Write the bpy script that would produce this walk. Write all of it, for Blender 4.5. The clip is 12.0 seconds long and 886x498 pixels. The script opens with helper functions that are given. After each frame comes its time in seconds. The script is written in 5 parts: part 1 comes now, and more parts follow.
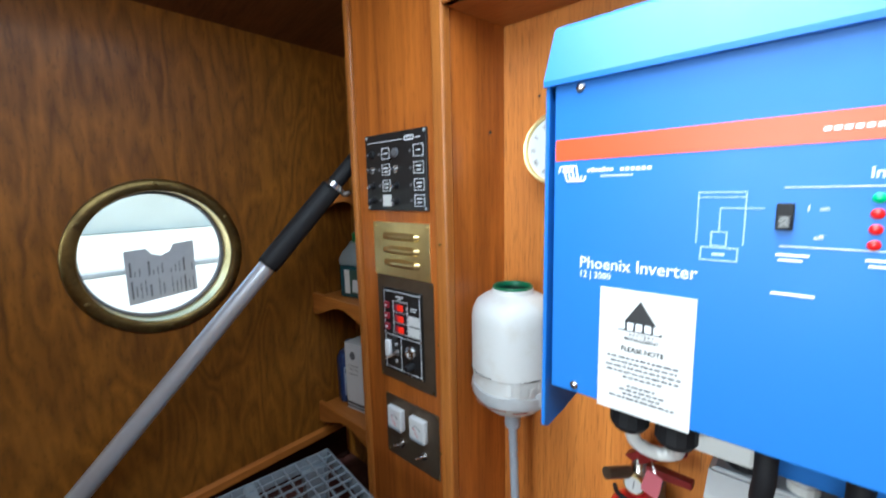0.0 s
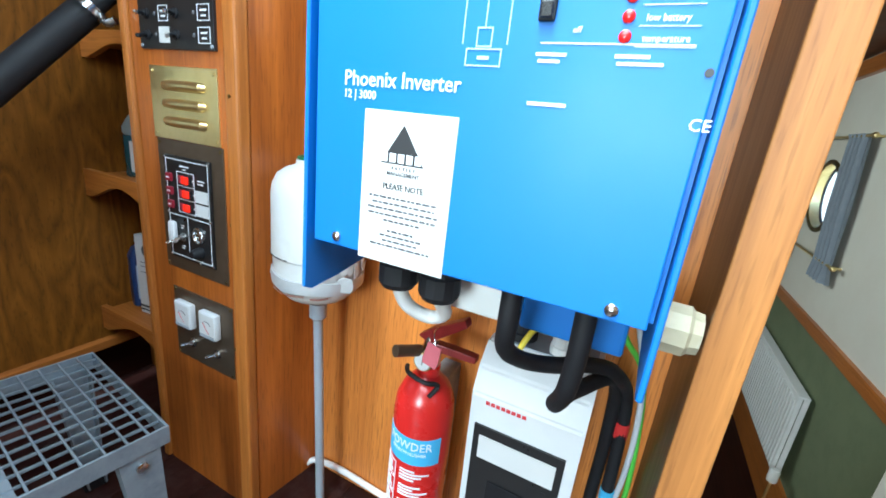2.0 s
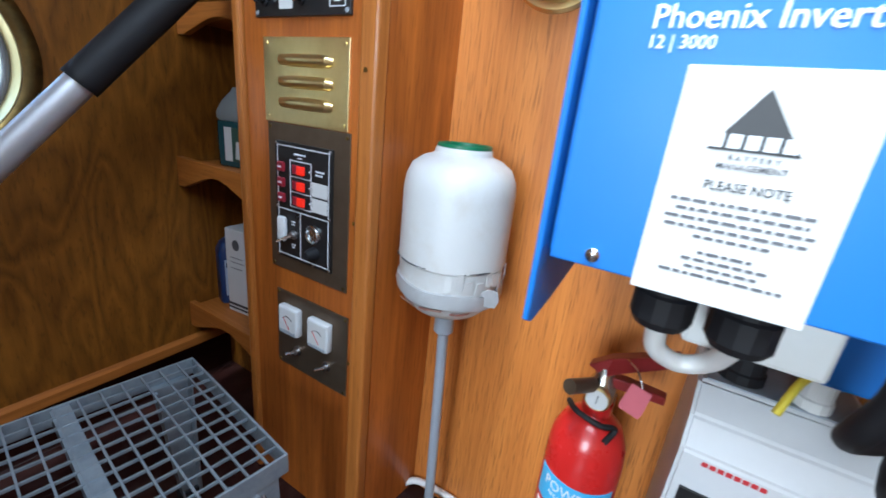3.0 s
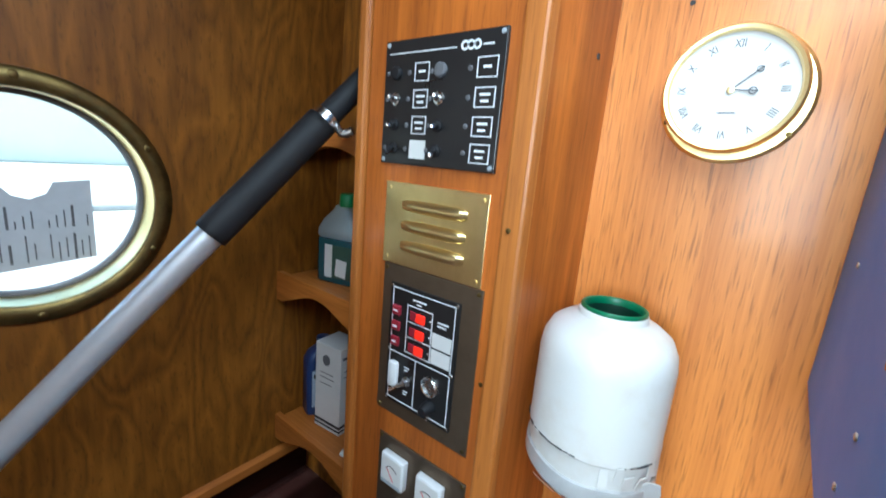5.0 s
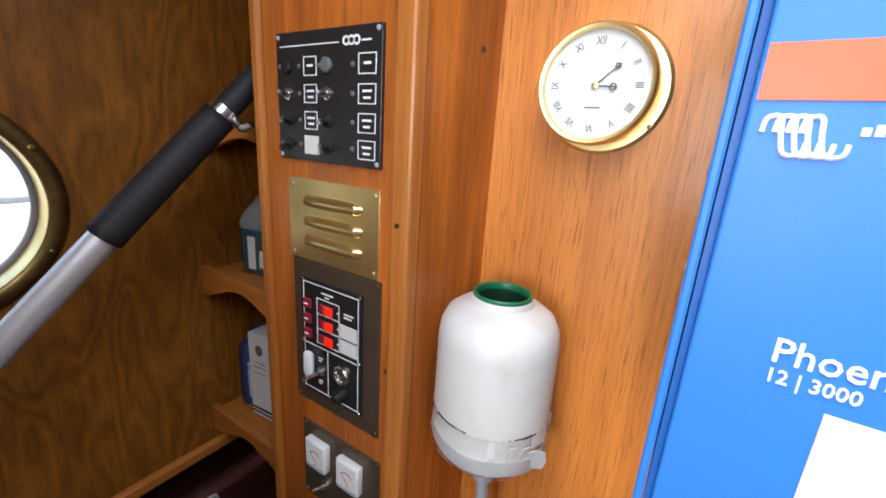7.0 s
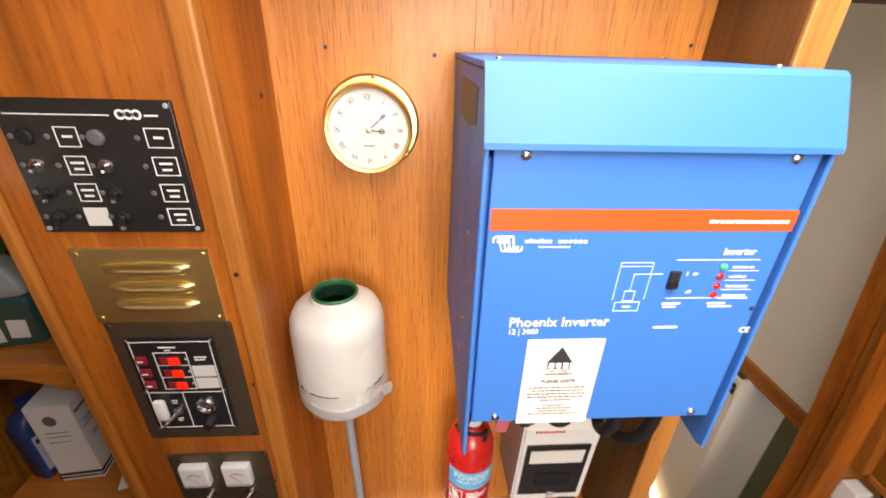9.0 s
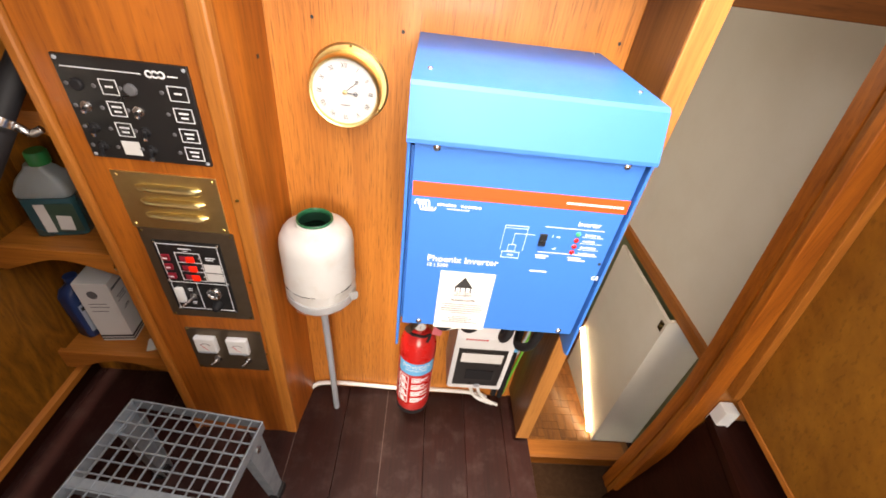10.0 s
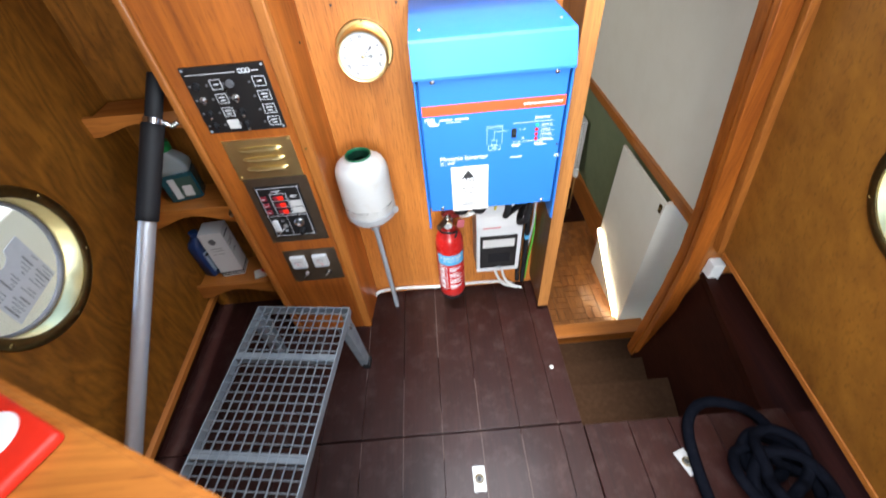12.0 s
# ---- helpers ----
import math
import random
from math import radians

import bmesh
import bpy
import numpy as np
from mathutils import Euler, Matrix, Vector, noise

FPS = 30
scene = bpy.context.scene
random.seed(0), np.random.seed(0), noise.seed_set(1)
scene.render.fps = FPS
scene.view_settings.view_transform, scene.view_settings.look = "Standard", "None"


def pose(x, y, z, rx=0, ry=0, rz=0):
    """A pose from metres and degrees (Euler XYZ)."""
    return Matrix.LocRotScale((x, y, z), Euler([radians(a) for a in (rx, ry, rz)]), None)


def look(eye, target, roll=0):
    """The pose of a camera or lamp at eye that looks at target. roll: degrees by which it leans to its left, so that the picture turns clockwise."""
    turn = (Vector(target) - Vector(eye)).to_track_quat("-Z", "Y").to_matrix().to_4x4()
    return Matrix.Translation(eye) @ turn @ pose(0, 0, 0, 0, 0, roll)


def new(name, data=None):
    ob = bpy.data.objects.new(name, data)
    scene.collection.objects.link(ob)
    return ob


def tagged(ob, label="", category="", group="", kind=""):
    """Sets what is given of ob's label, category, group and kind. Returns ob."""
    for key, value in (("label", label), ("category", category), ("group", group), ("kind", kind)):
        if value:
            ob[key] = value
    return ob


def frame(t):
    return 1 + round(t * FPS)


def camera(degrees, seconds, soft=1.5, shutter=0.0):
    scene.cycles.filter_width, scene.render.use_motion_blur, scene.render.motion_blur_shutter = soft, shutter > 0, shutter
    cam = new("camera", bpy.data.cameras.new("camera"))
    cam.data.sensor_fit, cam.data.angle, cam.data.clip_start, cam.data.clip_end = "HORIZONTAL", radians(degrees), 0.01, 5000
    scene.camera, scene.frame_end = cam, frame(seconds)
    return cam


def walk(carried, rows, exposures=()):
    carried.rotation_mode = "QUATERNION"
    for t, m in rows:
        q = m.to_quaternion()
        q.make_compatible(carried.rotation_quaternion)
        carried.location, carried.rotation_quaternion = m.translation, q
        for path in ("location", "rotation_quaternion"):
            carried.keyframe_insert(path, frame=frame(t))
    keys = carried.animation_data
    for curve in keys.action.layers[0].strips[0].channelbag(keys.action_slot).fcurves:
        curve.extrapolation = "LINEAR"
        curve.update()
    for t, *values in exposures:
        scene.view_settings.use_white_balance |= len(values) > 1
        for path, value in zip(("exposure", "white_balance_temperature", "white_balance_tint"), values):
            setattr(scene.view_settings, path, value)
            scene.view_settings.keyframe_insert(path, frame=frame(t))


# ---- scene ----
cam = camera(94.6, 12.0, soft=1.7, shutter=0.25)
PATH = [
    (0, (-0.0092, -0.0118, 0.9967), (-1.3563, 1.4386, 0.7117), -1.42),
    (0.5, (0.0118, 0.0207, 1.0393), (-1.1692, 1.6336, 0.9805), -1.55),
    (1, (0.0432, 0.0387, 0.9866), (-0.9716, 1.7511, 0.7932), 0.53),
    (1.5, (0.0565, 0.0794, 0.9227), (-0.8507, 1.8101, 0.4963), 2.34),
    (2, (0.0580, 0.1212, 0.8759), (-0.7568, 1.8558, 0.3042), 6.47),
    (2.5, (-0.0233, 0.1323, 0.8485), (-0.9157, 1.8181, 0.2476), 8.01),
    (3, (-0.1684, 0.1422, 0.8427), (-1.1177, 1.7834, 0.2059), 6.24),
    (3.2, (-0.2102, 0.1460, 0.8251), (-1.1721, 1.7586, 0.1364), 7.51),
    (4.8, (-0.3393, 0.1444, 0.9400), (-1.4487, 1.7344, 0.4494), 5.83),
    (5, (-0.3421, 0.1466, 0.9655), (-1.5236, 1.7029, 0.5387), 5.03),
    (5.5, (-0.3349, 0.1604, 1.0394), (-1.5843, 1.6953, 0.7515), 2.29),
    (6, (-0.3062, 0.1722, 1.0753), (-1.5065, 1.7520, 0.8229), 0.52),
    (6.5, (-0.2608, 0.1832, 1.0443), (-1.3938, 1.7853, 0.6578), 2.26),
    (7, (-0.2546, 0.1963, 1.0020), (-1.2922, 1.8198, 0.4659), 3.78),
    (7.5, (-0.3046, 0.1723, 1.0145), (-0.8645, 1.9969, 0.4166), -1.50),
    (7.7, (-0.3366, 0.1349, 1.0287), (-0.7409, 1.9933, 0.4102), 0.25),
    (9.3, (-0.3067, 0.0170, 1.2498), (-0.1492, 1.6744, 0.1415), 2.15),
    (9.5, (-0.2828, -0.0310, 1.2840), (-0.1311, 1.5467, 0.0643), 3.76),
    (10, (-0.2359, -0.0849, 1.3400), (-0.0975, 1.4922, 0.1181), 7.88),
    (10.5, (-0.2362, -0.1422, 1.3455), (-0.0786, 1.3990, 0.0807), 4.57),
    (11, (-0.2010, -0.1905, 1.3930), (-0.0891, 1.3608, 0.1357), 3.68),
    (11.5, (-0.1874, -0.2930, 1.4455), (-0.1162, 1.2693, 0.1990), -0.00),
    (12, (-0.2195, -0.4343, 1.4764), (-0.2318, 0.9771, 0.0594), -5.40),
]
EXPOSURES = [
    (0.0, 1.58, 5800, 0),
    (0.4, 2.04, 5750, 0),
    (1.5, 2.28, 5600, -7),
    (2.5, 1.78, 5450, -2),
    (3.2, 1.66, 5500, 3),
    (5.0, 1.95, 5500, -4),
    (6.0, 1.88, 5800, -3),
    (7.0, 1.62, 6450, 10),
    (7.7, 1.30, 6500, 13),
    (9.3, 1.80, 8500, 17),
    (11.0, 1.92, 7300, 12),
    (12.0, 1.94, 6250, 7),
]
walk(cam, [(t, look(eye, target, roll)) for t, eye, target, roll in PATH], EXPOSURES)

# ---- light ----
scene.view_settings.exposure = 0.0
world = bpy.data.worlds.new("sky")
scene.world = world
world.use_nodes = True
wt = world.node_tree
sky = wt.nodes.new("ShaderNodeTexSky")
sky.sky_type = "NISHITA"
sky.sun_disc = False
sky.sun_elevation = radians(40)
sky.sun_rotation = radians(200)
wt.links.new(sky.outputs["Color"], wt.nodes["Background"].inputs["Color"])
wt.nodes["Background"].inputs["Strength"].default_value = 0.15

sun_data = bpy.data.lights.new("sun", "SUN")
sun_data.energy, sun_data.angle, sun_data.color = 1.4, radians(12), (1.0, 0.95, 0.88)
sun = new("sun", sun_data)
sun.matrix_world = look((0, 0, 8), (0.9, 2.4, 0))


def area_light(name, m, sx, sy, watts, colour=(1, 1, 1)):
    d = bpy.data.lights.new(name, "AREA")
    d.shape, d.size, d.size_y, d.energy, d.color = "RECTANGLE", sx, sy, watts, colour
    ob = new(name, d)
    ob.matrix_world = m
    return ob


# daylight in the open hatch overhead, and a lamp in an assumed, unseen stern doorway
area_light("hatch_daylight", pose(-0.08, -0.06, 1.57), 0.72, 1.14, 7.0, (0.95, 0.98, 1.0))
area_light("stern_daylight", look((-0.10, -1.98, 1.05), (-0.2, 0.8, 0.95)), 0.76, 0.85, 13.0, (0.95, 0.98, 1.0))
# added fill lamp that brightens the forward cabin; no window is built behind it
area_light("cabin_fill", look((-0.9, 2.6, 1.0), (1.0, 2.4, 0.0)), 1.4, 0.5, 4.4, (1.0, 0.97, 0.92))

# ---- building helpers ----
def thing(name, m, label, category, group="", kind=""):
    """A top-level Empty at the thing's base."""
    ob = new(name)
    ob.empty_display_size = 0.05
    ob.matrix_basis = m
    return tagged(ob, label, category, group, kind)


def placed(ob):
    """Where an object stands, through its parents."""
    m = ob.matrix_basis.copy()
    while ob.parent is not None:
        ob = ob.parent
        m = ob.matrix_basis @ m
    return m


def finish(bm, smooth):
    bmesh.ops.recalc_face_normals(bm, faces=bm.faces[:])
    for f in bm.faces:
        f.smooth = smooth


def part(name, bm, mat, parent=None, label="", smooth=False):
    """One mesh object from a bmesh in world places, under a thing or a part."""
    if parent is not None:
        bmesh.ops.transform(bm, matrix=placed(parent).inverted(), verts=bm.verts[:])
    finish(bm, smooth)
    me = bpy.data.meshes.new(name)
    bm.to_mesh(me)
    bm.free()
    if smooth:
        me.set_sharp_from_angle(angle=radians(40))
    me.materials.append(mat)
    ob = new(name, me)
    if parent is not None:
        ob.parent = parent
    if label:
        ob["label"] = label
    return ob


def structure(name, bm, mat, label, category, smooth=False):
    return tagged(part(name, bm, mat, None, "", smooth), label, category, "", "structure")


def box(x0, x1, y0, y1, z0, z1, bevel=0.0, seg=2, bm=None):
    made = bmesh.new()
    vs = bmesh.ops.create_cube(made, size=1)["verts"]
    for v in vs:
        v.co = Vector((x0 + (v.co.x + 0.5) * (x1 - x0), y0 + (v.co.y + 0.5) * (y1 - y0), z0 + (v.co.z + 0.5) * (z1 - z0)))
    if bevel:
        bmesh.ops.bevel(made, geom=made.edges[:], offset=bevel, segments=seg, affect="EDGES", profile=0.5)
    return join(bm, made)


def join(bm, made):
    """Adds one bmesh to another."""
    if bm is None:
        return made
    me = bpy.data.meshes.new("tmp")
    made.to_mesh(me)
    made.free()
    bm.from_mesh(me)
    bpy.data.meshes.remove(me)
    return bm


def moved(bm, m):
    bmesh.ops.transform(bm, matrix=m, verts=bm.verts[:])
    return bm


def prism(points, y0, y1, bevel=0.0, bm=None):
    """A plate with the outline points (x, z), from y0 to y1."""
    made = bmesh.new()
    a = [made.verts.new((x, y0, z)) for x, z in points]
    b = [made.verts.new((x, y1, z)) for x, z in points]
    made.faces.new(a)
    made.faces.new(b[::-1])
    n = len(points)
    for i in range(n):
        made.faces.new((a[i], b[i], b[(i + 1) % n], a[(i + 1) % n]))
    bmesh.ops.recalc_face_normals(made, faces=made.faces[:])
    if bevel:
        bmesh.ops.bevel(made, geom=made.edges[:], offset=bevel, segments=2, affect="EDGES", profile=0.5)
    return join(bm, made)


def lathe(profile, n=32, bm=None):
    """Turns (radius, z) rows about z; a radius of 0 closes the end."""
    made = bmesh.new()
    rings = []
    for r, z in profile:
        if r < 1e-6:
            rings.append([made.verts.new((0, 0, z))])
        else:
            rings.append([made.verts.new((r * math.cos(2 * math.pi * i / n), r * math.sin(2 * math.pi * i / n), z)) for i in range(n)])
    for a, b in zip(rings, rings[1:]):
        for i in range(n):
            j = (i + 1) % n
            if len(a) == 1 and len(b) == 1:
                continue
            if len(a) == 1:
                made.faces.new((a[0], b[i], b[j]))
            elif len(b) == 1:
                made.faces.new((a[i], a[j], b[0]))
            else:
                made.faces.new((a[i], a[j], b[j], b[i]))
    return join(bm, made)


FACE = pose(0, 0, 0, 90, 0, 0)  # turns +z to -y: for round things on a wall that faces -y


def disc_on_wall(profile, x, y, z, n=24, bm=None):
    """A turned shape whose axis points out of a wall that faces -y."""
    return join(bm, moved(lathe(profile, n), Matrix.Translation((x, y, z)) @ FACE))


def tube(points, r, n=10, bm=None, closed=False):
    """A round tube through points, smoothed."""
    pts = [Vector(p) for p in points]
    fine = []
    m = len(pts)
    for i in range(m - 1):
        p0, p1, p2, p3 = pts[max(i - 1, 0)], pts[i], pts[i + 1], pts[min(i + 2, m - 1)]
        steps = 1 if m == 2 else 8
        for k in range(steps):
            t = k / steps
            fine.append(0.5 * (2 * p1 + (p2 - p0) * t + (2 * p0 - 5 * p1 + 4 * p2 - p3) * t * t + (3 * p1 - p0 - 3 * p2 + p3) * t ** 3))
    fine.append(pts[-1])
    made = bmesh.new()
    side = None
    rings = []
    for i, p in enumerate(fine):
        d = (fine[min(i + 1, len(fine) - 1)] - fine[max(i - 1, 0)]).normalized()
        if side is None:
            side = d.orthogonal().normalized()
        side = (side - d * side.dot(d)).normalized()
        up = d.cross(side)
        rings.append([made.verts.new(p + r * (math.cos(2 * math.pi * k / n) * side + math.sin(2 * math.pi * k / n) * up)) for k in range(n)])
    for a, b in zip(rings, rings[1:]):
        for k in range(n):
            made.faces.new((a[k], a[(k + 1) % n], b[(k + 1) % n], b[k]))
    made.faces.new(rings[0][::-1])
    made.faces.new(rings[-1])
    return join(bm, made)


def writing(body, size, x, y, z, mat, parent, name="lettering", align="LEFT", squeeze=1.0, turn=None, depth=0.0003, bold=0.005):
    """Letters on a face that looks along -y, the baseline's start at x, y, z."""
    cu = bpy.data.curves.new("tmp", "FONT")
    cu.body, cu.size, cu.align_x, cu.extrude, cu.resolution_u = body, size, align, depth, 2
    cu.offset = bold * size
    ob = bpy.data.objects.new("tmp", cu)
    scene.collection.objects.link(ob)
    me = bpy.data.meshes.new_from_object(ob.evaluated_get(bpy.context.evaluated_depsgraph_get()))
    bpy.data.objects.remove(ob)
    bpy.data.curves.remove(cu)
    me.name = name
    m = turn if turn is not None else Matrix.Translation((x, y, z)) @ FACE
    me.transform(placed(parent).inverted() @ m @ Matrix.Diagonal((squeeze, 1, 1, 1)))
    me.materials.clear()
    me.materials.append(mat)
    out = new(name, me)
    out.parent = parent
    return out


def bars(rows, y, mat, parent, name="print", depth=0.0006):
    """Small flat bars (x0, x1, z0, z1) on a face at y that looks along -y."""
    bm = bmesh.new()
    for x0, x1, z0, z1 in rows:
        box(x0, x1, y - depth, y + 0.0002, z0, z1, bm=bm)
    return tagged(part(name, bm, mat, parent), kind="stuff")


def square_frame(x0, x1, z0, z1, w):
    return [(x0, x1, z1 - w, z1), (x0, x1, z0, z0 + w), (x0, x0 + w, z0 + w, z1 - w), (x1 - w, x1, z0 + w, z1 - w)]


# ---- materials ----
def material(name, colour, rough=0.5, metal=0.0, coat=0.0, spec=0.5):
    m = bpy.data.materials.new(name)
    m.use_nodes = True
    b = m.node_tree.nodes["Principled BSDF"]
    b.inputs["Base Color"].default_value = (*colour, 1)
    b.inputs["Roughness"].default_value = rough
    b.inputs["Metallic"].default_value = metal
    b.inputs["Coat Weight"].default_value = coat
    b.inputs["Coat Roughness"].default_value = 0.12
    b.inputs["Specular IOR Level"].default_value = spec
    return m


def worn(name, colour, other, rough=0.5, metal=0.0, scale=12.0, fine=180.0, amount=0.6, bump=0.05, coat=0.0, edge=0.55):
    """A plain surface with blotches at one scale and grain at another."""
    m = material(name, colour, rough, metal, coat)
    nt = m.node_tree
    b = nt.nodes["Principled BSDF"]
    tc = nt.nodes.new("ShaderNodeTexCoord")
    n1 = nt.nodes.new("ShaderNodeTexNoise")
    n1.inputs["Scale"].default_value, n1.inputs["Detail"].default_value, n1.inputs["Roughness"].default_value = scale, 6, 0.65
    n2 = nt.nodes.new("ShaderNodeTexNoise")
    n2.inputs["Scale"].default_value, n2.inputs["Detail"].default_value = fine, 3
    ramp = nt.nodes.new("ShaderNodeValToRGB")
    ramp.color_ramp.elements[0].position, ramp.color_ramp.elements[1].position = edge - 0.12, edge + 0.18
    ramp.color_ramp.elements[0].color, ramp.color_ramp.elements[1].color = (0, 0, 0, 1), (amount, amount, amount, 1)
    mix = nt.nodes.new("ShaderNodeMix")
    mix.data_type = "RGBA"
    mix.inputs["A"].default_value, mix.inputs["B"].default_value = (*colour, 1), (*other, 1)
    nt.links.new(tc.outputs["Object"], n1.inputs["Vector"])
    nt.links.new(tc.outputs["Object"], n2.inputs["Vector"])
    nt.links.new(n1.outputs["Fac"], ramp.inputs["Fac"])
    nt.links.new(ramp.outputs["Color"], mix.inputs["Factor"])
    nt.links.new(mix.outputs["Result"], b.inputs["Base Color"])
    rr = nt.nodes.new("ShaderNodeMapRange")
    rr.inputs["To Min"].default_value, rr.inputs["To Max"].default_value = max(rough - 0.1, 0.03), min(rough + 0.14, 1)
    nt.links.new(n1.outputs["Fac"], rr.inputs["Value"])
    nt.links.new(rr.outputs["Result"], b.inputs["Roughness"])
    bp = nt.nodes.new("ShaderNodeBump")
    bp.inputs["Strength"].default_value, bp.inputs["Distance"].default_value = bump, 0.002
    nt.links.new(n2.outputs["Fac"], bp.inputs["Height"])
    nt.links.new(bp.outputs["Normal"], b.inputs["Normal"])
    return m


def wood(name, dark, light, stretch=(1, 1, 0.09), figure=3.2, rings=9.0, fibre=90.0, rough=0.34, coat=0.25, contrast=0.6, seed=0.0, gain=1.1, pores=0.35):
    """Varnished timber: flame figure from a stretched field's contours, fibres over it, and slow blotches."""
    m = material(name, light, rough, 0, coat)
    nt = m.node_tree
    b = nt.nodes["Principled BSDF"]
    link = nt.links.new
    tc = nt.nodes.new("ShaderNodeTexCoord")
    info = nt.nodes.new("ShaderNodeObjectInfo")
    mul = nt.nodes.new("ShaderNodeMath")
    mul.operation, mul.inputs[1].default_value = "MULTIPLY", 7.0
    link(info.outputs["Random"], mul.inputs[0])
    mp = nt.nodes.new("ShaderNodeMapping")
    mp.inputs["Scale"].default_value = stretch
    mp.inputs["Location"].default_value = (seed, seed * 0.7, seed * 0.3)
    shift = nt.nodes.new("ShaderNodeVectorMath")
    shift.operation = "ADD"
    link(tc.outputs["Object"], mp.inputs["Vector"])
    link(mp.outputs["Vector"], shift.inputs[0])
    link(mul.outputs["Value"], shift.inputs[1])
    field = nt.nodes.new("ShaderNodeTexNoise")
    field.inputs["Scale"].default_value, field.inputs["Detail"].default_value, field.inputs["Roughness"].default_value = figure, 2.5, 0.45
    field.inputs["Distortion"].default_value = 0.25
    link(shift.outputs["Vector"], field.inputs["Vector"])
    many = nt.nodes.new("ShaderNodeMath")
    many.operation, many.inputs[1].default_value = "MULTIPLY", rings * 2
    link(field.outputs["Fac"], many.inputs[0])
    pp = nt.nodes.new("ShaderNodeMath")
    pp.operation, pp.inputs[1].default_value = "PINGPONG", 1.0
    link(many.outputs["Value"], pp.inputs[0])
    fib = nt.nodes.new("ShaderNodeTexNoise")
    fib.inputs["Scale"].default_value, fib.inputs["Detail"].default_value, fib.inputs["Roughness"].default_value = fibre, 5, 0.6
    mp2 = nt.nodes.new("ShaderNodeMapping")
    mp2.inputs["Scale"].default_value = [s if s > 0.5 else s * 0.35 for s in stretch]
    link(tc.outputs["Object"], mp2.inputs["Vector"])
    sh2 = nt.nodes.new("ShaderNodeVectorMath")
    sh2.operation = "ADD"
    link(mp2.outputs["Vector"], sh2.inputs[0])
    link(mul.outputs["Value"], sh2.inputs[1])
    link(sh2.outputs["Vector"], fib.inputs["Vector"])
    blot = nt.nodes.new("ShaderNodeTexNoise")
    blot.inputs["Scale"].default_value, blot.inputs["Detail"].default_value = 2.3, 4
    link(tc.outputs["Object"], blot.inputs["Vector"])
    s1 = nt.nodes.new("ShaderNodeMath")
    s1.operation, s1.inputs[1].default_value = "MULTIPLY", contrast
    link(pp.outputs["Value"], s1.inputs[0])
    s2 = nt.nodes.new("ShaderNodeMath")
    s2.operation, s2.inputs[1].default_value = "MULTIPLY_ADD", gain
    link(fib.outputs["Fac"], s2.inputs[0])
    link(s1.outputs["Value"], s2.inputs[2])
    s3 = nt.nodes.new("ShaderNodeMath")
    s3.operation, s3.inputs[1].default_value = "MULTIPLY_ADD", 0.7
    link(blot.outputs["Fac"], s3.inputs[0])
    link(s2.outputs["Value"], s3.inputs[2])
    rng = nt.nodes.new("ShaderNodeMapRange")
    mean, half = 0.5 * contrast + 0.5 * gain + 0.35, 0.40 * contrast + 0.22 * gain + 0.12
    rng.inputs["From Min"].default_value, rng.inputs["From Max"].default_value = mean - half, mean + half
    link(s3.outputs["Value"], rng.inputs["Value"])
    mix = nt.nodes.new("ShaderNodeMix")
    mix.data_type = "RGBA"
    mix.inputs["A"].default_value, mix.inputs["B"].default_value = (*dark, 1), (*light, 1)
    link(rng.outputs["Result"], mix.inputs["Factor"])
    # short dark pores along the grain
    pore = nt.nodes.new("ShaderNodeTexNoise")
    pore.inputs["Scale"].default_value, pore.inputs["Detail"].default_value = fibre * 2.2, 2
    link(shift.outputs["Vector"], pore.inputs["Vector"])
    pr = nt.nodes.new("ShaderNodeMapRange")
    pr.inputs["From Min"].default_value, pr.inputs["From Max"].default_value = 0.56, 0.70
    pr.inputs["To Min"].default_value, pr.inputs["To Max"].default_value = 0.0, pores
    link(pore.outputs["Fac"], pr.inputs["Value"])
    mix2 = nt.nodes.new("ShaderNodeMix")
    mix2.data_type = "RGBA"
    mix2.inputs["B"].default_value = (*[c * 0.5 for c in dark], 1)
    link(pr.outputs["Result"], mix2.inputs["Factor"])
    link(mix.outputs["Result"], mix2.inputs["A"])
    link(mix2.outputs["Result"], b.inputs["Base Color"])
    rr = nt.nodes.new("ShaderNodeMapRange")
    rr.inputs["To Min"].default_value, rr.inputs["To Max"].default_value = rough + 0.1, rough - 0.06
    link(fib.outputs["Fac"], rr.inputs["Value"])
    link(rr.outputs["Result"], b.inputs["Roughness"])
    bp = nt.nodes.new("ShaderNodeBump")
    bp.inputs["Strength"].default_value, bp.inputs["Distance"].default_value = 0.12, 0.0015
    link(fib.outputs["Fac"], bp.inputs["Height"])
    link(bp.outputs["Normal"], b.inputs["Normal"])
    return m


PLY = wood("veneered_ply", (0.088, 0.029, 0.0030), (0.270, 0.100, 0.0105), (1, 1, 0.28), 10.0, 9, 80, contrast=0.62, gain=1.3, rough=0.45, coat=0.04)
PLY_STAR = wood("plain_ply_brightened", (0.15, 0.050, 0.0055), (0.36, 0.142, 0.017), (1, 0.5, 0.20), 5.0, 3, 80, contrast=0.32, gain=1.2, rough=0.45, coat=0.04)
OAK = wood("oak_bulkhead", (0.43, 0.130, 0.020), (0.70, 0.258, 0.048), (1, 1, 0.042), 4.0, 7, 200, contrast=0.32, gain=1.35, pores=0.7, rough=0.42, coat=0.12)
TEAK = wood("column_veneer", (0.18, 0.041, 0.005), (0.53, 0.152, 0.019), (1, 1, 0.10), 5.0, 7, 100, contrast=0.5, gain=1.3, rough=0.38, coat=0.15)
